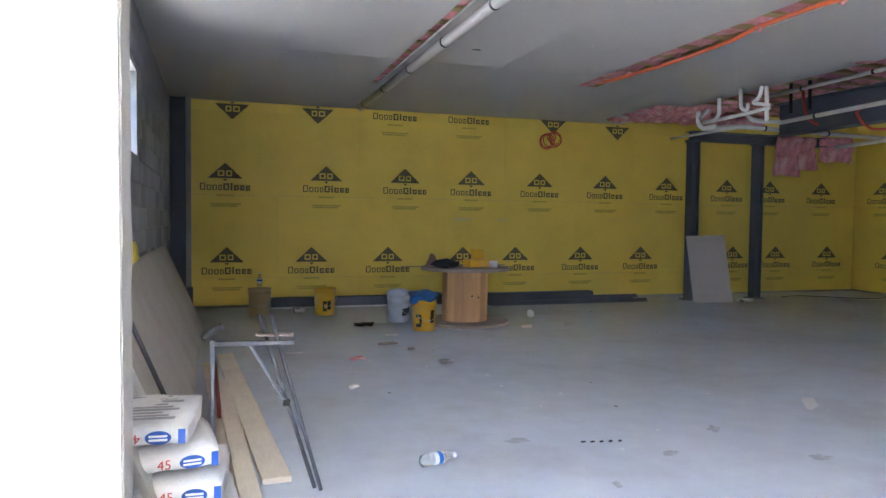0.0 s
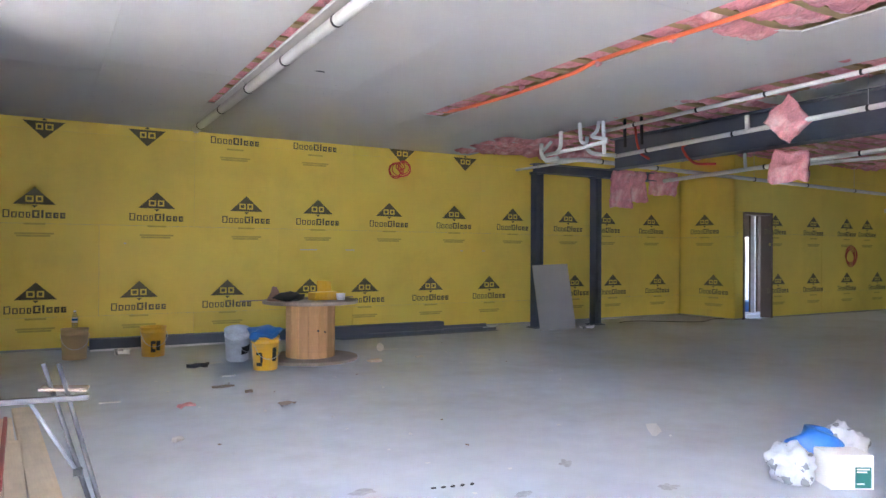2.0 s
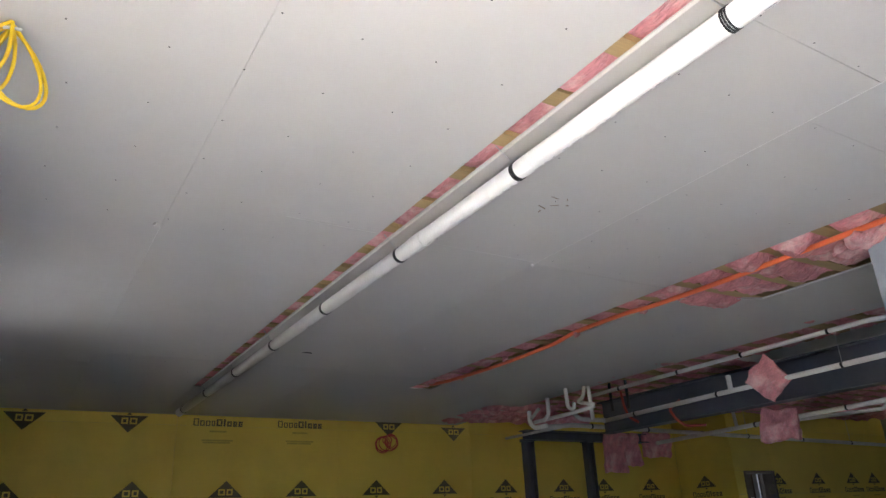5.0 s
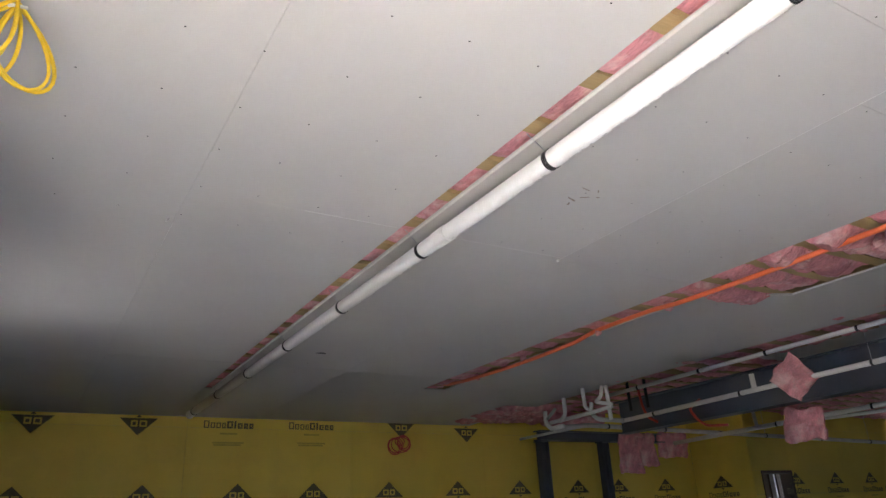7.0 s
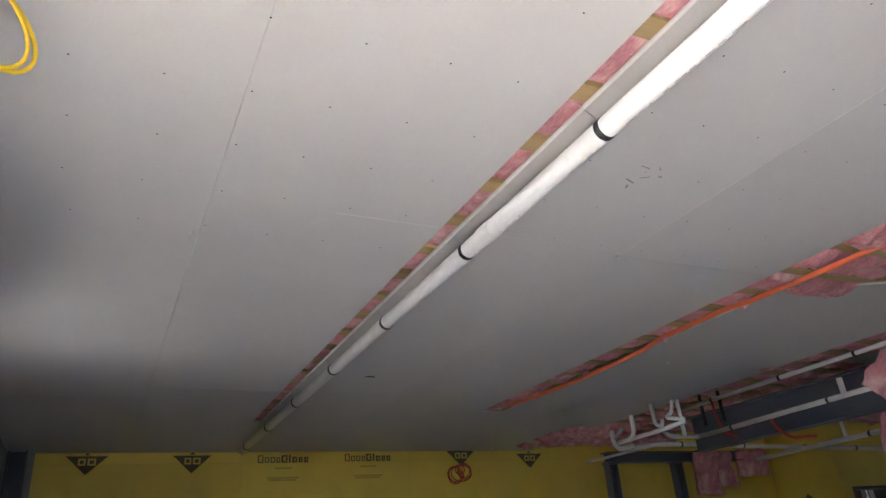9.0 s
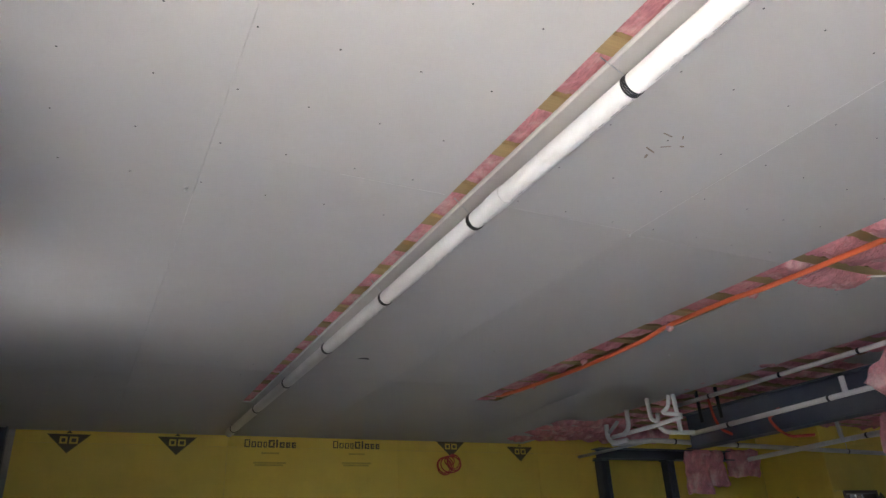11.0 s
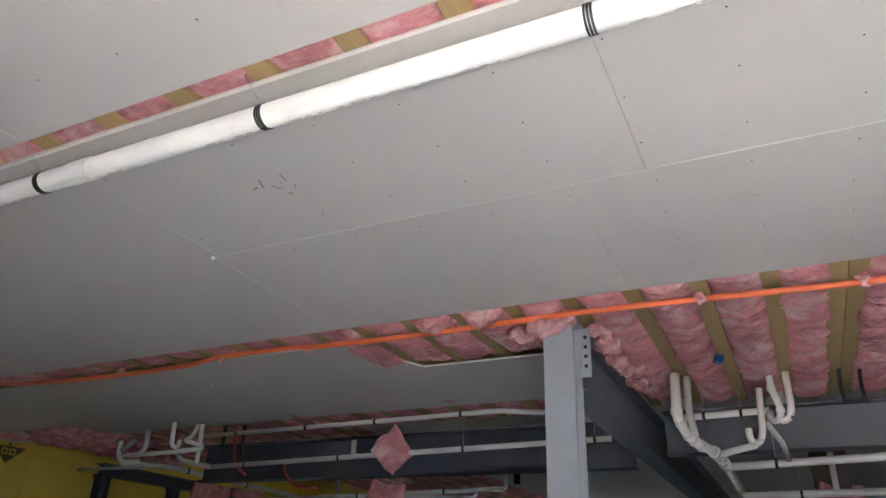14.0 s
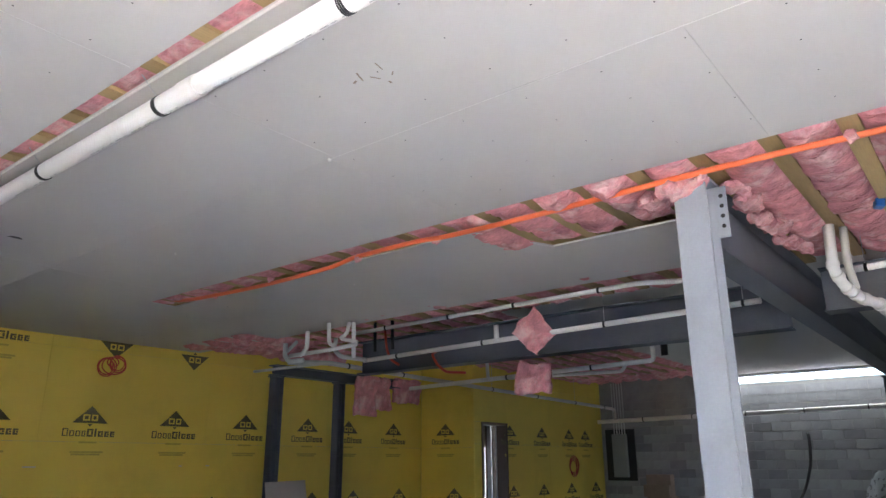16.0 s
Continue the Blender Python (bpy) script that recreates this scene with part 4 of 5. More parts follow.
tagged(o, "red spirit level on edge beside the planks", "level")

# folding work stand
t = thing("work_stand", pose(0, 0, 0), "folding dark steel work stand with a flat top bar", "stand")
part("top_bar", box((-0.195, -0.016, 0), (0.195, 0.016, 0.022), pose(0.505, 3.91, 0.685, 0, 0, -8), bevel=0.003), TUBE_STEEL, t, "worn dark top bar")
part("end_plate", box((-0.09, -0.045, 0), (0.09, 0.045, 0.012), pose(0.61, 3.96, 0.72, 0, 3, -10), bevel=0.004), OLDWOOD, t, "flat worn timber plate")
part("grip", tube([(0.27, 3.92, 0.725), (0.315, 3.94, 0.755), (0.36, 3.95, 0.78)], 0.017, 10), BLACK, t, "black rubber grip")
for a, b in (((0.535, 3.98, 0.83), (0.785, 3.76, 0.0)), ((0.59, 3.95, 0.83), (0.81, 3.72, 0.0))):
    part("leg", tube([a, b], 0.0095, 8), TUBE_STEEL, t)
for a, b in (((0.31, 3.95, 0.71), (0.32, 4.06, 0.0)), ((0.32, 3.93, 0.71), (0.30, 3.80, 0.0))):
    part("leg", tube([a, b], 0.0085, 8), STEEL_MID, t, "scratched grey leg")
part("brace", tube([(0.49, 3.91, 0.685), (0.55, 3.89, 0.58), (0.655, 3.85, 0.405)], 0.0085, 6), STEEL_MID, t)
part("knuckle", box((0.64, 3.82, 0.395), (0.675, 3.86, 0.42)), BLACK, t)


# plaster sacks
def sack(m, seed, number=True):
    t = thing("plaster_sack", m, "white paper sack of joint compound with blue and red print", "sack", "plaster sacks")
    bm = bmesh.new()
    add_box(bm, (-0.19, -0.26, 0), (0.19, 0.26, 0.118))
    bmesh.ops.subdivide_edges(bm, edges=bm.edges[:], cuts=13, use_grid_fill=True)
    for v in bm.verts:
        u, w, z = v.co.x / 0.19, v.co.y / 0.26, (v.co.z - 0.059) / 0.059
        k = 1 - 0.42 * max(abs(w) ** 7, abs(u) ** 7)
        v.co.z = 0.059 + 0.059 * z * k
        v.co.x *= 1 - 0.04 * abs(w) ** 3
        if w < -0.7:
            v.co.y += 0.025 * abs(z) ** 2
        v.co += noise.noise_vector(v.co * 7 + Vector((seed, 0, 0))) * 0.012 + noise.noise_vector(v.co * 24 + Vector((seed, 0, 0))) * 0.004
    part("paper", bm, PAPER, t, smooth=True)
    bm = bmesh.new()
    bmesh.ops.create_circle(bm, cap_ends=True, segments=20, radius=1, matrix=pose(0.075, -0.272, 0.058, 90) @ Matrix.Diagonal((0.05, 0.028, 1, 1)))
    part("printed_oval", bm, PRINT_BLUE, t, "blue printed oval")
    bm = bmesh.new()
    for z0 in (0.045, 0.06):
        add_box(bm, (0.04, -0.2745, z0), (0.11, -0.2735, z0 + 0.009))
    part("printed_bar", bm, PAPER, t)
    if number:
        cu = bpy.data.curves.new("number", "FONT")
        cu.body, cu.size, cu.extrude = "45", 0.055, 0.0005
        cu.materials.append(PRINT_RED)
        o = new("printed_number", cu)
        o.parent = t
        turned = number == "turned"
        o.matrix_basis = pose(0.01 if turned else -0.06, -0.273, 0.075 if turned else 0.04, 90, 180 if turned else 0, 0)
    bm = box((0.150, -0.2715, 0.03), (0.178, -0.2705, 0.09))
    part("printed_panel", bm, PRINT_BLUE, t)
    return t


SACKS = ((0.22, 3.64, 5, 0.0, 0), (0.19, 3.62, -4, 0.124, True), (0.125, 3.65, 8, 0.248, True), (0.06, 3.61, -5, 0.375, "turned"))
for k, (x, y, rz, z, number) in enumerate(SACKS):
    s = sack(pose(x, y, z, 0, 0, rz), k * 3.1, number)
for k in range(9):
    y0 = -0.22 + 0.045 * k
    part("printed_line", box((-0.15, y0, 0.119), (0.13 - 0.03 * (k % 3), y0 + (0.022 if k % 3 else 0.03), 0.1205)), PRINT_GREY, s)
tagged(part("steel_rod", tube([(0.27, 3.99, 0.01), (-0.12, 4.0, 0.96)], 0.012, 8), TUBE_STEEL), "dark steel rod leaning on the boards", "rod")
tagged(part("white_batten", box((-0.022, 0, 0), (0.022, 0.04, 0.95), pose(0.17, 3.95, 0.012, 0, -22.5, 0), bevel=0.002), PAPER), "white batten leaning on the boards", "batten")
for k in range(4):
    bm = box((-0.03, -0.24, 0), (0.03, 0.24, 0.12))
    bmesh.ops.subdivide_edges(bm, edges=bm.edges[:], cuts=3, use_grid_fill=True)
    rough_up(bm, 0.03, 8, k)
    o = part("foam_offcut", bm, YELLOW)
    o.matrix_basis = pose(-0.235, 4.4 + 0.5 * k, 0.965 + 0.01 * k, 0, -8, 3)
    tagged(o, "ragged yellow board offcut on top of the leaning boards", "offcut", "yellow offcuts")
tagged(part("dark_crate", box((-0.27, 10.62, 0), (0.03, 10.84, 0.34), bevel=0.008), STEEL_DARK), "dark steel box on the slab in the corner", "box")

# yellow extension cord hanging from the ceiling
t = thing("hanging_cord", pose(0.30, 3.02, 0), "coiled yellow cord hanging from the ceiling", "cord")
for k, (dx, drop, wide, lean) in enumerate(((0.07, 0.30, 0.105, 0.02), (0.06, 0.325, 0.095, 0.0), (-0.10, 0.29, 0.085, -0.02), (-0.12, 0.315, 0.09, 0.01), (-0.02, 0.26, 0.05, 0.015))):
    pts = []
    for i in range(29):
        q = 2 * math.pi * i / 28
        h = (1 - math.cos(q)) / 2
        pts.append((-0.05 + dx * h ** 0.8 + wide * math.sin(q) * h ** 0.45, lean + 0.03 * math.sin(q + k) * h, 3.063 - drop * h))
    part("loop", tube(pts, 0.006 if k % 2 else 0.007, 6), YELLOW_CORD, t, smooth=True)
part("tie", tube([(-0.075, -0.012, 3.035), (-0.05, -0.016, 3.04), (-0.02, -0.012, 3.043)], 0.006, 6), PAPER, t, "pale twisted tie")
part("hook", tube([(-0.05, 0, 3.045), (-0.05, 0, 3.075)], 0.003, 6), GALV, t)


# red cable coils on the yellow walls
def coil(m, r, label):
    t = thing("cable_coil", m, label, "cable coil", "cable coils")
    for k in range(5):
        pts = []
        for i in range(29):
            q = 2 * math.pi * i / 28
            a = r * (0.75 + 0.09 * k)
            pts.append((a * math.cos(q) + 0.05 * r * math.sin(3 * k), -0.012 - 0.006 * k + 0.01 * math.sin(2 * q + k), a * math.sin(q) * (0.9 + 0.04 * k)))
        part("loop", tube(pts, 0.008, 6), RED, t, smooth=True)
    return t


t = thing("cable_coil", pose(5.70, YB, 2.68), "tangled double coil of red cable hung on the yellow wall", "cable coil", "cable coils")
for k, (x, z, r, e) in enumerate(((-0.07, -0.03, 0.12, 1.0), (-0.06, -0.01, 0.135, 0.85), (-0.08, -0.02, 0.10, 1.1), (0.08, 0.02, 0.115, 0.95), (0.07, 0.04, 0.10, 1.05), (0.02, 0.0, 0.17, 0.7), (0.0, 0.05, 0.08, 0.8))):
    part("loop", tube([(x + r * math.cos(q), -0.012 - 0.005 * k + 0.008 * math.sin(2 * q + k), z + e * r * math.sin(q)) for q in (2 * math.pi * i / 26 for i in range(27))], 0.009, 6), RED, t, smooth=True)
part("nail", cyl((0.0, -0.05, 0.11), (0.0, 0.0, 0.11), 0.004, n=6), GALV, t)
coil(pose(16.37, 9.72, 1.27), 0.2, "coil of red cable hung on the yellow wall")

# electrical panel on the block wall
t = thing("electrical_panel", pose(XR - 0.012, 9.15, 0), "grey electrical panel on a dark backing board", "electrical panel")
part("backing", box((-0.02, -0.32, 0.92), (0, 0.46, 2.15)), DARK_PANEL, t, "black backing board")
part("door", box((-0.13, -0.13, 1.0), (-0.02, 0.24, 2.03), bevel=0.006), GREY_PANEL, t, "grey steel panel door")
for k in range(5):
    part("conduit", tube([(-0.06, -0.09 + 0.07 * k, 2.03), (-0.06, -0.09 + 0.07 * k, 3.3)], 0.014, 8), GALV, t)


# ---- ceiling details ----
bm = bmesh.new()
for x0, x1, y0, y1 in ((3.417, 3.424, -1.2, 2.11), (3.418, 3.422, 2.11, 4.19), (1.62, 2.18, 4.148, 4.152), (2.55, 3.4, 4.149, 4.151), (1.018, 1.021, 4.6, 6.4)):
    add_box(bm, (x0, y0, HC - 0.0016), (x1, y1, HC + 0.0005))
part("board_edge", bm, GYPSUM_CORE, ceiling, "white exposed edge of a gypsum board")
bm = bmesh.new()
add_box(bm, (2.293, -1.2, HC - 0.002), (2.2965, 9.1, HC + T))
add_box(bm, (5.755, 2.9, HC - 0.002), (5.7585, 4.05, HC + T))
add_box(bm, (0, -0.002, -0.002), (0.80, 0.002, T), pose(5.03, 4.352, HC, 0, 0, -22.3))
part("cut_edge", sagged(bm), GYPSUM_CORE, ceiling, "pale cut edge of a gypsum board")
bm = bmesh.new()
for x, y, w, l, r in ((2.88, 3.41, 0.07, 0.008, 20), (2.93, 3.36, 0.05, 0.006, -30), (2.87, 3.28, 0.06, 0.006, 10), (2.95, 3.27, 0.03, 0.006, 50), (2.90, 3.46, 0.03, 0.01, 70), (3.0, 3.33, 0.02, 0.01, 0)):
    add_box(bm, (-w / 2, -l / 2, HC - 0.0014), (w / 2, l / 2, HC), pose(x, y, 0, 0, 0, r))
part("scuff", bm, OLDWOOD, ceiling, "dark scuff marks")
o = part("hole", cyl((2.872, 7.172, HC - 0.016), (2.872, 7.172, HC - 0.012), 0.055, n=16), BLACK, ceiling, "round dark hole in the board")
for x, y in ((0.985, 4.55), (3.41, 4.19), (3.9, 6.6), (5.6, 6.2)):
    bm = bmesh.new()
    bmesh.ops.create_icosphere(bm, subdivisions=1, radius=0.012)
    rough_up(bm, 0.01, 40, x)
    ob = part("plaster_crumb", bm, GYPSUM_CORE, ceiling)
    ob.matrix_basis = pose(x, y, HC - 0.008 - 0.0108 * max(0, y - 6))
# straps of the orange tube with torn fibre tufts
for k, y in enumerate((0.9, 1.75, 2.55, 3.35, 4.6, 5.45, 6.6, 7.5)):
    bm = bmesh.new()
    bmesh.ops.create_icosphere(bm, subdivisions=3, radius=1)
    for v in bm.verts:
        v.co = Vector((v.co.x * 0.03, v.co.y * 0.035, v.co.z * 0.04))
    rough_up(bm, 0.025, 30, k * 2.0)
    ob = part("insulation_tuft", bm, PINK, smooth=True)
    ob.matrix_basis = pose(4.90, y, 3.03 - 0.008 * max(0, y - 6))
    tagged(ob, "small pink fibre tuft caught on the orange tube", "insulation", "fibre tufts")
# lump of fibre over the grey post
for x, y, z, s in ((5.02, 2.72, 3.03, 0.16), (5.2, 2.95, 3.05, 0.13), (5.34, 2.47, 3.07, 0.09), (5.62, 2.48, 3.05, 0.10), (5.95, 2.49, 3.04, 0.08), (6.25, 2.47, 3.05, 0.11), (6.58, 2.48, 3.03, 0.085), (6.9, 2.46, 3.05, 0.10)):
    bm = bmesh.new()
    bmesh.ops.create_icosphere(bm, subdivisions=4, radius=1)
    for v in bm.verts:
        v.co = Vector((v.co.x * s * (1.0 if x < 5.3 else 1.9), v.co.y * s, v.co.z * s * (0.5 if x < 5.3 else 0.42)))
    rough_up(bm, 0.05, 8, x)
    rough_up(bm, 0.03, 22, y)
    ob = part("insulation_lump", bm, PINK, smooth=True)
    ob.matrix_basis = pose(x, y, z)
    tagged(ob, "bulging pink insulation above the grey post", "insulation", "insulation lumps")
# doubled joist in the open bay, hanger rods, blue box
o = part("blue_clip", box((-0.04, -0.03, -0.03), (0.04, 0.03, 0.03), bevel=0.006), BLUE)
o.matrix_basis = pose(6.265, 1.80, 3.06, 10, 0, 20)
tagged(o, "small blue plastic clip on a joist", "clip")
for x, y, z0, z1 in ((9.0, 1.4, 2.44, 3.3), (9.0, 0.35, 2.46, 3.3), (9.3, 8.85, 2.74, 3.29), (11.8, 8.85, 2.71, 3.29), (15.0, 8.85, 2.64, 3.29), *((a, b, c, 3.084) for a, b, c in ((7.0, 2.03, 2.84), (7.0, 1.74, 2.85), (7.35, 4.4, 2.73), (7.35, 3.05, 2.755), (7.6, 1.55, 2.54), (7.6, 0.55, 2.565)))):
    tagged(part("hanger_rod", cyl((x, y, z0), (x, y, z1), 0.003, n=6), GALV), "thin galvanised hanger rod above a pipe", "hanger", "hanger rods")
for y in (0.98, 0.84):
    tagged(part("cable_end", tube([(6.9, y, 3.1), (6.92, y + 0.01, 2.95), (6.95, y, 2.82)], 0.014, 8), BLACK), "black cable end hanging below the insulation", "cable", "cable ends")
for y0 in (7.55, 7.25):
    tagged(part("cable_end", tube([(7.3, y0, 3.1), (7.3, y0 - 0.01, 2.72)], 0.02, 8), BLACK), "black strap hanging from the joists", "strap", "cable ends")
pts = [(7.6, 7.66, 3.08), (7.6, 7.62, 2.81), (7.6, 7.55, 2.655), (7.6, 7.40, 2.575)]
pipe("red_tube", pts, 0.016, RED, "red flexible tube looping out of the joists", bend=0.06)
pts = [(7.93, 6.95, 2.80), (7.62, 6.87, 2.66), (7.6, 6.76, 2.515), (7.6, 6.63, 2.42), (7.66, 6.38, 2.40)]
pipe("red_tube", pts, 0.016, RED, "red flexible tube looping under the beam", bend=0.06)

# ---- clutter on the spool ----
ST = 0.72
o = part("yellow_toolbox", rough_up(box((-0.16, -0.09, 0), (0.16, 0.09, 0.1), bevel=0.012, segments=2), 0.004, 9), BUCKET)
o.matrix_basis = pose(SX + 0.12, SY - 0.1, ST, 0, 0, 12)
tagged(o, "open yellow tool case on the spool", "tool case")
lid = part("lid", box((-0.1, -0.008, 0), (0.1, 0.008, 0.19), bevel=0.004), BUCKET, o, "raised yellow lid")
lid.matrix_basis = pose(0.08, 0.09, 0.04, -14, 5, 0)
bm = bmesh.new()
bmesh.ops.create_icosphere(bm, subdivisions=3, radius=1)
for v in bm.verts:
    v.co = Vector((v.co.x * 0.19, v.co.y * 0.13, max(v.co.z, -0.35) * 0.06))
rough_up(bm, 0.05, 9, 4)
o = part("dark_cloth", bm, DARK_PANEL, smooth=True)
o.matrix_basis = pose(SX - 0.3, SY - 0.12, ST + 0.03)
tagged(o, "crumpled dark work gloves and cloth", "cloth")
bm = lathe([(0.085, 0), (0.085, 0.03), (0.05, 0.11), (0.03, 0.15), (0.02, 0.17)], 14)
rough_up(bm, 0.02, 12, 5)
o = part("paper_wrapper", bm, material("brown_paper", (0.36, 0.22, 0.17), 0.8), smooth=True)
o.matrix_basis = pose(SX - 0.46, SY - 0.06, ST)
tagged(o, "crumpled brown paper wrapper standing on the spool", "wrapper")
o = part("thin_lath", box((-0.75, -0.012, 0), (0.75, 0.012, 0.012)), OLDWOOD)
o.matrix_basis = pose(SX - 0.1, SY + 0.12, ST, 0, 0, 8)
tagged(o, "thin timber lath across the spool", "lath")
o = part("white_tub", lathe([(0.045, 0), (0.05, 0.005), (0.055, 0.08), (0.05, 0.082)], 16), WHITE_PLASTIC, smooth=True)
o.matrix_basis = pose(SX + 0.31, SY - 0.2, ST)
tagged(o, "small white tub on the spool", "tub")
bottle(pose(0.90, 10.15, 0.366), "clear bottle with a blue wrapper on a pail")

# ---- litter ----
def chip(x, y, w, l, h, rz, mat, label, category="scrap"):
    bm = box((-w / 2, -l / 2, 0), (w / 2, l / 2, h))
    bmesh.ops.subdivide_edges(bm, edges=bm.edges[:], cuts=2, use_grid_fill=True)
    rough_up(bm, min(w, l) * 0.25, 25, x * 7)
    lo = min(v.co.z for v in bm.verts)
    for v in bm.verts:
        v.co.z -= lo
    o = part("litter", bm, mat)
    o.matrix_basis = pose(x, y, 0, 0, 0, rz)
    return tagged(o, label, category, "floor litter")


chip(2.04, 8.83, 0.16, 0.07, 0.03, 20, BLACK, "dark scrap of rubber on the slab")
chip(2.14, 8.78, 0.07, 0.07, 0.04, -20, BLACK, "dark scrap of rubber on the slab")
chip(2.05, 7.49, 0.2, 0.05, 0.015, 5, OLDWOOD, "splinter of wood on the slab")
chip(2.2, 7.12, 0.07, 0.05, 0.02, 0, OLDWOOD, "small brown scrap on the slab")
chip(1.59, 6.77, 0.12, 0.07, 0.02, 15, PINK, "tuft of pink fibre on the slab")
chip(1.345, 5.7, 0.06, 0.04, 0.025, 30, PAPER, "crumpled white paper scrap")
chip(2.36, 6.49, 0.14, 0.08, 0.006, 10, OLDWOOD, "flat brown scrap on the slab")
chip(1.44, 10.28, 0.16, 0.1, 0.06, 10, FILM, "crumpled clear film by the wall")
chip(2.3, 9.0, 0.16, 0.04, 0.01, -5, PAPER, "white paper strip on the slab")
chip(2.22, 8.05, 0.14, 0.05, 0.012, 12, PAPER, "white paper strip on the slab")
chip(1.05, 7.25, 0.16, 0.03, 0.008, 4, PAPER, "white paper strip on the slab")
chip(4.6, 8.3, 0.1, 0.05, 0.015, 12, PAPER, "pale scrap beside the spool")
chip(3.95, 8.2, 0.16, 0.07, 0.03, 8, PINE, "short pale wood block by the spool")
chip(8.75, 9.9, 0.25, 0.12, 0.03, 8, FILM, "crumpled pale film by a post")
for k in range(5):
    chip(2.40 + 0.055 * k, 4.02 - 0.012 * k, 0.028, 0.014, 0.006, 10 * k, BLACK, "dark crumb on the slab")
for k in range(26):
    x, y = random.uniform(1.0, 6.0), random.uniform(3.2, 9.5)
    chip(x, y, random.uniform(0.012, 0.03), random.uniform(0.01, 0.02), 0.006, random.uniform(0, 180), random.choice((PAPER, OLDWOOD, GYPSUM_CORE)), "tiny crumb of debris on the slab")
t = thing("paper_disc", pose(4.41, 9.04, 0, 0, 0, 0), "round white lid lying against the slab", "lid")
part("disc", lathe([(0.05, 0), (0.055, 0.003), (0.055, 0.012), (0.05, 0.014)], 20, m=pose(0, 0, 0.055, 75, 0, 10)), PAPER, t)
part("stick", tube([(0.05, 0.02, 0.02), (0.28, 0.03, 0.01)], 0.005, 6), PAPER, t)
# cables on the floor near the door wall
pts = [(9.9 + 0.28 * k, 10.3 + 0.25 * math.sin(k * 0.9) - 0.06 * k, 0.012) for k in range(12)]
tagged(part("floor_cable", tube(bent(pts, 0.1), 0.007, 6), BLACK, smooth=True), "black cable lying on the slab by the yellow wall", "cable")


# plastic bags and boxes
def film_bag(m, s, seed, label):
    bm = bmesh.new()
    bmesh.ops.create_icosphere(bm, subdivisions=4, radius=1)
    for v in bm.verts:
        n = v.co.normalized()
        k = 0.95 + 0.34 * noise.noise(n * 1.9 + Vector((seed, 0, 0))) + 0.26 * abs(noise.noise(n * 3.6 + Vector((0, seed, 0)))) + 0.06 * abs(noise.noise(n * 9 + Vector((0, 0, seed))))
        v.co = Vector((n.x * s[0] * k, n.y * s[1] * k, max(n.z * k, -0.75) * s[2]))
    lo = min(v.co.z for v in bm.verts)
    for v in bm.verts:
        v.co.z -= lo
    o = part("plastic_bag", bm, FILM, smooth=True)
    o.matrix_basis = m
    return tagged(o, label, "bag", "plastic bags")


film_bag(pose(4.25, 3.14, 0), (0.125, 0.12, 0.12), 3, "crumpled translucent plastic bag on the slab")
film_bag(pose(4.38, 3.24, 0), (0.11, 0.10, 0.10), 5, "crumpled white plastic sheet on the slab")
film_bag(pose(4.74, 3.14, 0), (0.17, 0.13, 0.15), 8, "crumpled translucent plastic bag on the slab")
t = thing("carton", pose(4.45, 2.955, 0, 0, 0, -30), "white printed carton with a green label", "carton")
part("carton_body", box((-0.12, -0.09, 0), (0.12, 0.09, 0.19), bevel=0.004), PAPER, t)
part("green_label", box((0.015, -0.0925, 0.01), (0.105, -0.0905, 0.125)), material("green_print", (0.01, 0.13, 0.11), 0.5), t, "green printed label")
for k, z in enumerate((0.11, 0.095, 0.03)):
    part("printed_bar", box((0.025, -0.094, z), (0.095 - 0.015 * k, -0.0928, z + 0.007)), PAPER, t)
bm = bmesh.new()
bmesh.ops.create_icosphere(bm, subdivisions=4, radius=0.15)
rough_up(bm, 0.09, 7, 12)
lo = min(v.co.z for v in bm.verts)
for v in bm.verts:
    v.co.z = (v.co.z - lo) * 0.9
o = part("blue_bag", bm, BLUE, smooth=True)
o.matrix_basis = pose(4.52, 3.17, 0)
tagged(o, "crumpled blue plastic bag behind a carton", "bag")
# pale crate beside the grey post
t = thing("white_crate", pose(4.87, 2.55, 0, 0, 0, 0), "tall white board box stood by the grey post", "box")
part("box_body", box((-0.115, -0.25, 0), (0.13, 0.24, 0.87), bevel=0.006), WHITE_PLASTIC, t)
part("box_top", box((-0.12, -0.26, 0.87), (0.135, 0.25, 0.895), bevel=0.004), PAPER, t)

# ---- beyond the doorway ----
for k, x in enumerate((13.35, 13.72, 14.10, 14.45, 14.8)):
    bm = bmesh.new()
    add_box(bm, (x, 10.5, 0), (x + 0.045, 10.503, 3.0))
    add_box(bm, (x, 10.503, 0), (x + 0.003, 10.595, 3.0))
    add_box(bm, (x, 10.595, 0), (x + 0.045, 10.598, 3.0))
    tagged(part("metal_stud", bm, GALV), "galvanised metal wall stud behind the doorway", "stud", "metal studs")
tagged(part("floor_track", box((13.2, 10.49, 0), (15.2, 10.61, 0.03)), GALV), "galvanised floor track under the studs", "track")
tagged(part("blue_bundle", rough_up(box((13.9, 10.85, 0), (14.5, 11.15, 0.28), bevel=0.05, segments=2), 0.03, 5), BLUE), "dark blue tarpaulin bundle behind the doorway", "tarpaulin")

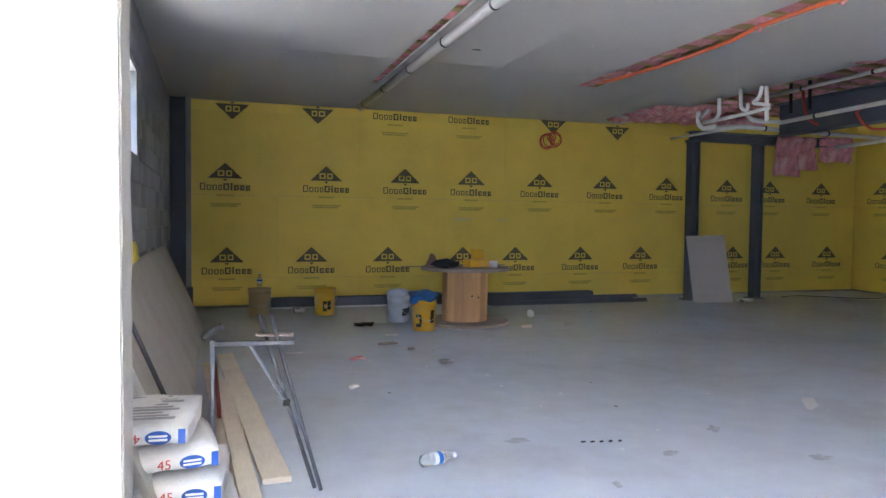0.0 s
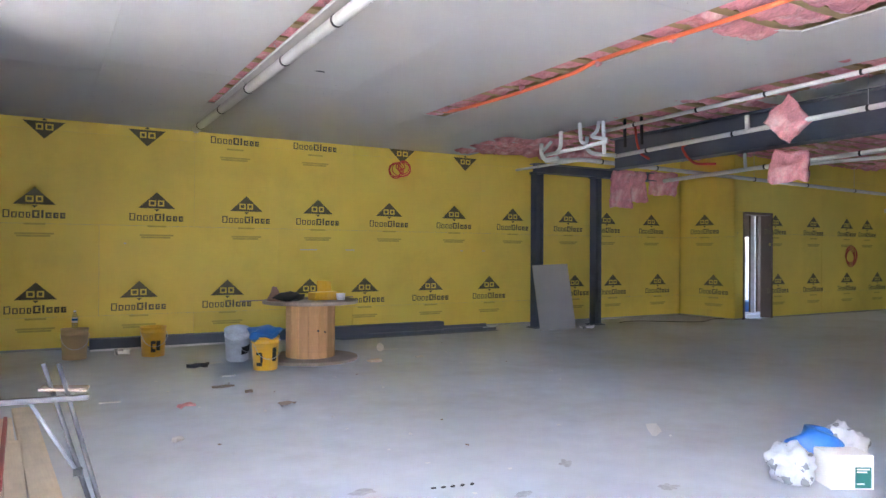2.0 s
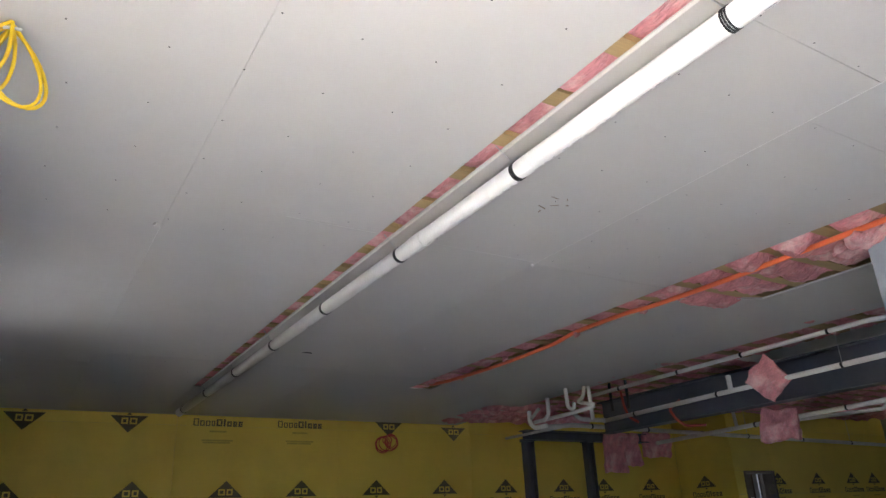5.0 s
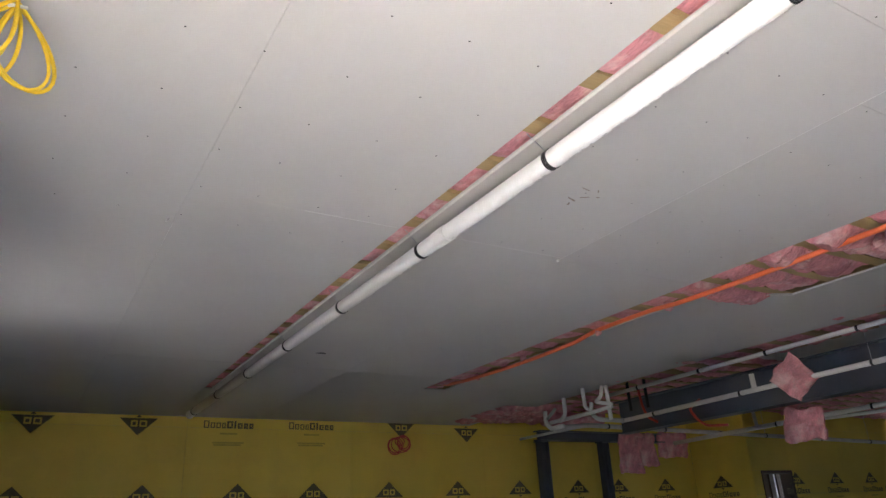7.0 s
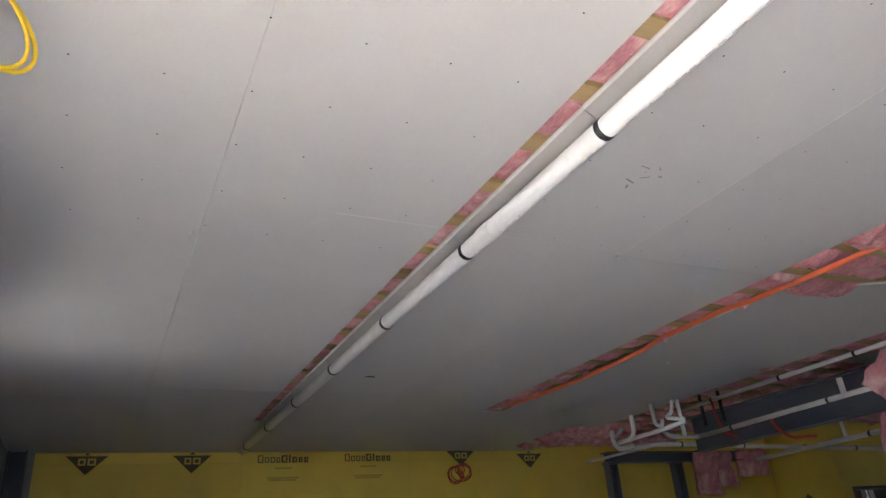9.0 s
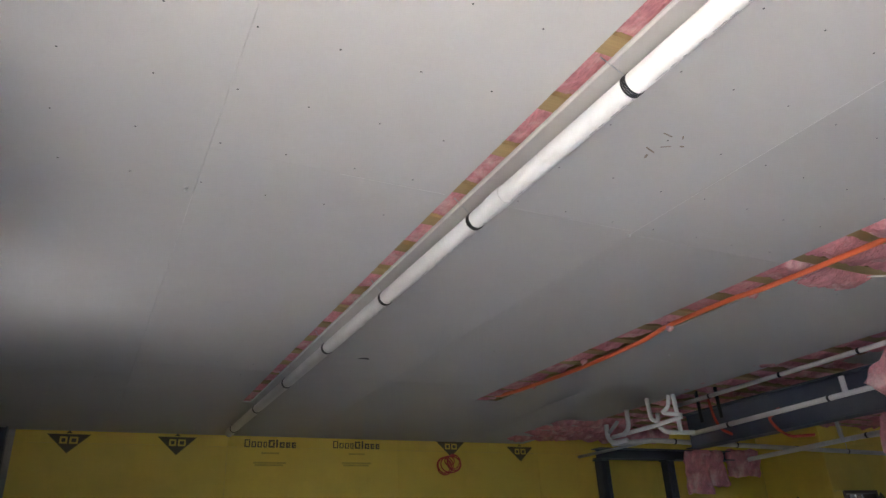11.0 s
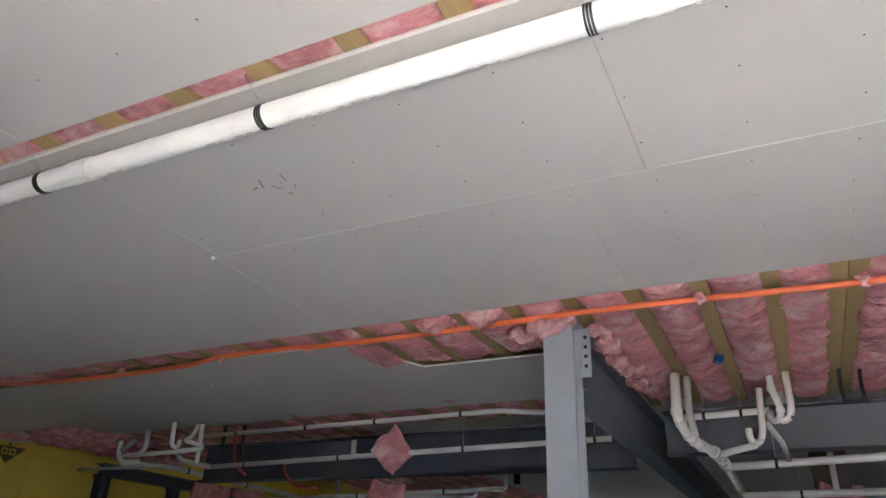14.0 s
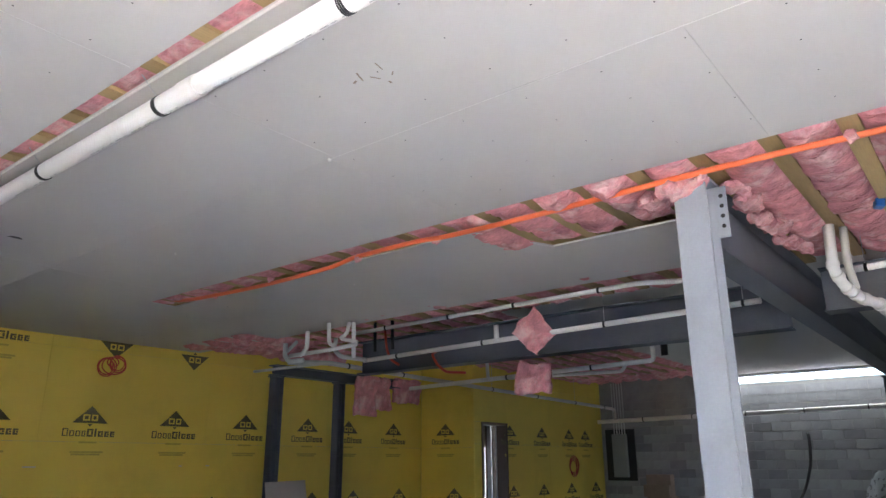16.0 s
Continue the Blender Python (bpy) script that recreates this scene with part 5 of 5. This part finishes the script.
for x0, x1, z1 in ((13.68, 13.86, 2.6), (14.2, 14.34, 2.6), (14.42, 14.62, 2.6)):
    tagged(part("timber_stud", box((x0, 10.66, 0), (x1, 10.72, z1), bevel=0.003), BROWN), "dark timber post behind the doorway", "post", "timber posts")
tagged(part("timber_lintel", box((12.9, 10.74, 1.70), (15.6, 10.84, 2.60), bevel=0.003), BROWN), "dark boarded lintel over the space behind the doorway", "lintel")

# ---- far end by the block wall ----
tagged(part("hose", tube(bent([(17.97, 4.88, 1.95), (17.94, 4.86, 1.75), (17.93, 4.9, 1.3), (17.92, 5.05, 0.85), (17.92, 5.3, 0.4), (17.85, 5.5, 0.05), (17.6, 5.9, 0.03)], 0.15), 0.03, 8), BLACK, smooth=True), "dark hose hanging down the block wall", "hose")
for k, (dx, dy, z0, h, w) in enumerate(((0, 0, 0, 0.32, 0.3), (0.02, -0.03, 0.32, 0.28, 0.28), (-0.02, 0.03, 0.60, 0.26, 0.29), (0.01, 0, 0.86, 0.22, 0.27))):
    o = part("brown_carton", box((-w, -w, 0), (w, w, h), bevel=0.006), material("brown_card_%s" % "abcd"[k], (0.20 + 0.03 * k, 0.16 + 0.02 * k, 0.12 + 0.02 * k), 0.8, spread=0.2, scale=6))
    o.matrix_basis = pose(17.45 + dx, 8.05 + dy, z0, 0, 0, 4 * k)
    tagged(o, "brown cardboard carton in a stack by the block wall", "carton", "stacked cartons")
film_bag(pose(16.1, 3.2, 0), (0.45, 0.45, 0.66), 5, "white film-wrapped pallet load on the slab")
bm = bmesh.new()
add_box(bm, (-0.05, -0.18, 0.001), (0.05, 0.18, 0.0018))
o = part("chalk_mark", rough_up(bm, 0.02, 8), GYPSUM_CORE, floor, "pale dried plaster mark")
o.matrix_basis = pose(4.45, 4.35, 0, 0, 0, -38)
for x, z, w in ((4.0, 1.33, 0.28), (4.75, 1.33, 0.16), (6.9, 1.33, 0.05), (7.35, 1.33, 0.06), (1.52, 1.4, 0.03)):
    tagged(part("shiny_strip", box((x, YB - 0.006, z), (x + w, YB - 0.003, z + 0.012)), GALV), "thin bright metal strip on the yellow wall", "strip", "metal strips")
# dried stains and plaster spots on the slab
def blot(x, y, w, l, turn, mat, label, seed):
    bm = bmesh.new()
    bmesh.ops.create_circle(bm, cap_ends=True, segments=28, radius=1)
    for v in bm.verts:
        k = 0.8 + 0.5 * noise.noise(v.co * 1.6 + Vector((seed, 0, 0))) + 0.25 * noise.noise(v.co * 5 + Vector((0, seed, 0)))
        v.co = Vector((v.co.x * w * k, v.co.y * l * k, 0))
    o = part("stain", bm, mat, floor, label)
    o.matrix_basis = pose(x, y, 0.0006, 0, 0, turn)


for k, (x, y, w, l) in enumerate(((2.05, 4.16, 0.10, 0.05), (2.78, 3.71, 0.07, 0.05), (3.34, 4.03, 0.09, 0.05), (2.23, 3.38, 0.05, 0.03), (3.56, 3.41, 0.06, 0.08))):
    blot(x, y, w, l, 25 * k, STAIN, "dried dark stain", k * 2.3)
for k, (x, y) in enumerate(((2.60, 4.45), (2.98, 4.11), (2.52, 4.83), (2.56, 3.85))):
    blot(x, y, 0.022, 0.014, 40 * k, GYPSUM_CORE, "pale plaster spot", k * 3.1 + 20)
# ---- pieces of the walls ----
blocks_on(wall_right, "block", XR, 0.4, 9.7, 0.0, 3.4, -1, 300, [(RW[0] - 0.02, RW[1] + 0.02, RW[2], RW[3])])
blocks_on(wall_left, "block", XL, 1.64, YB, 0.0, 3.4, 1, 260, [(LW[0], LW[1], LW[2], LW[3])])
bm = box((-0.10, -0.006, -0.032), (0.10, 0.006, 0.032), bevel=0.003)
me_b = bpy.data.meshes.new("brick")
bm.to_mesh(me_b)
bm.free()
me_b.materials.append(PALE_BRICK)
for r in range(38):
    for c in range(9):
        if len(wall_beyond.children) < 300:
            shared("brick", me_b, pose(15.0 + 0.21 * c + (0.105 if r % 2 else 0), 11.798, 0.04 + 0.075 * r), wall_beyond)
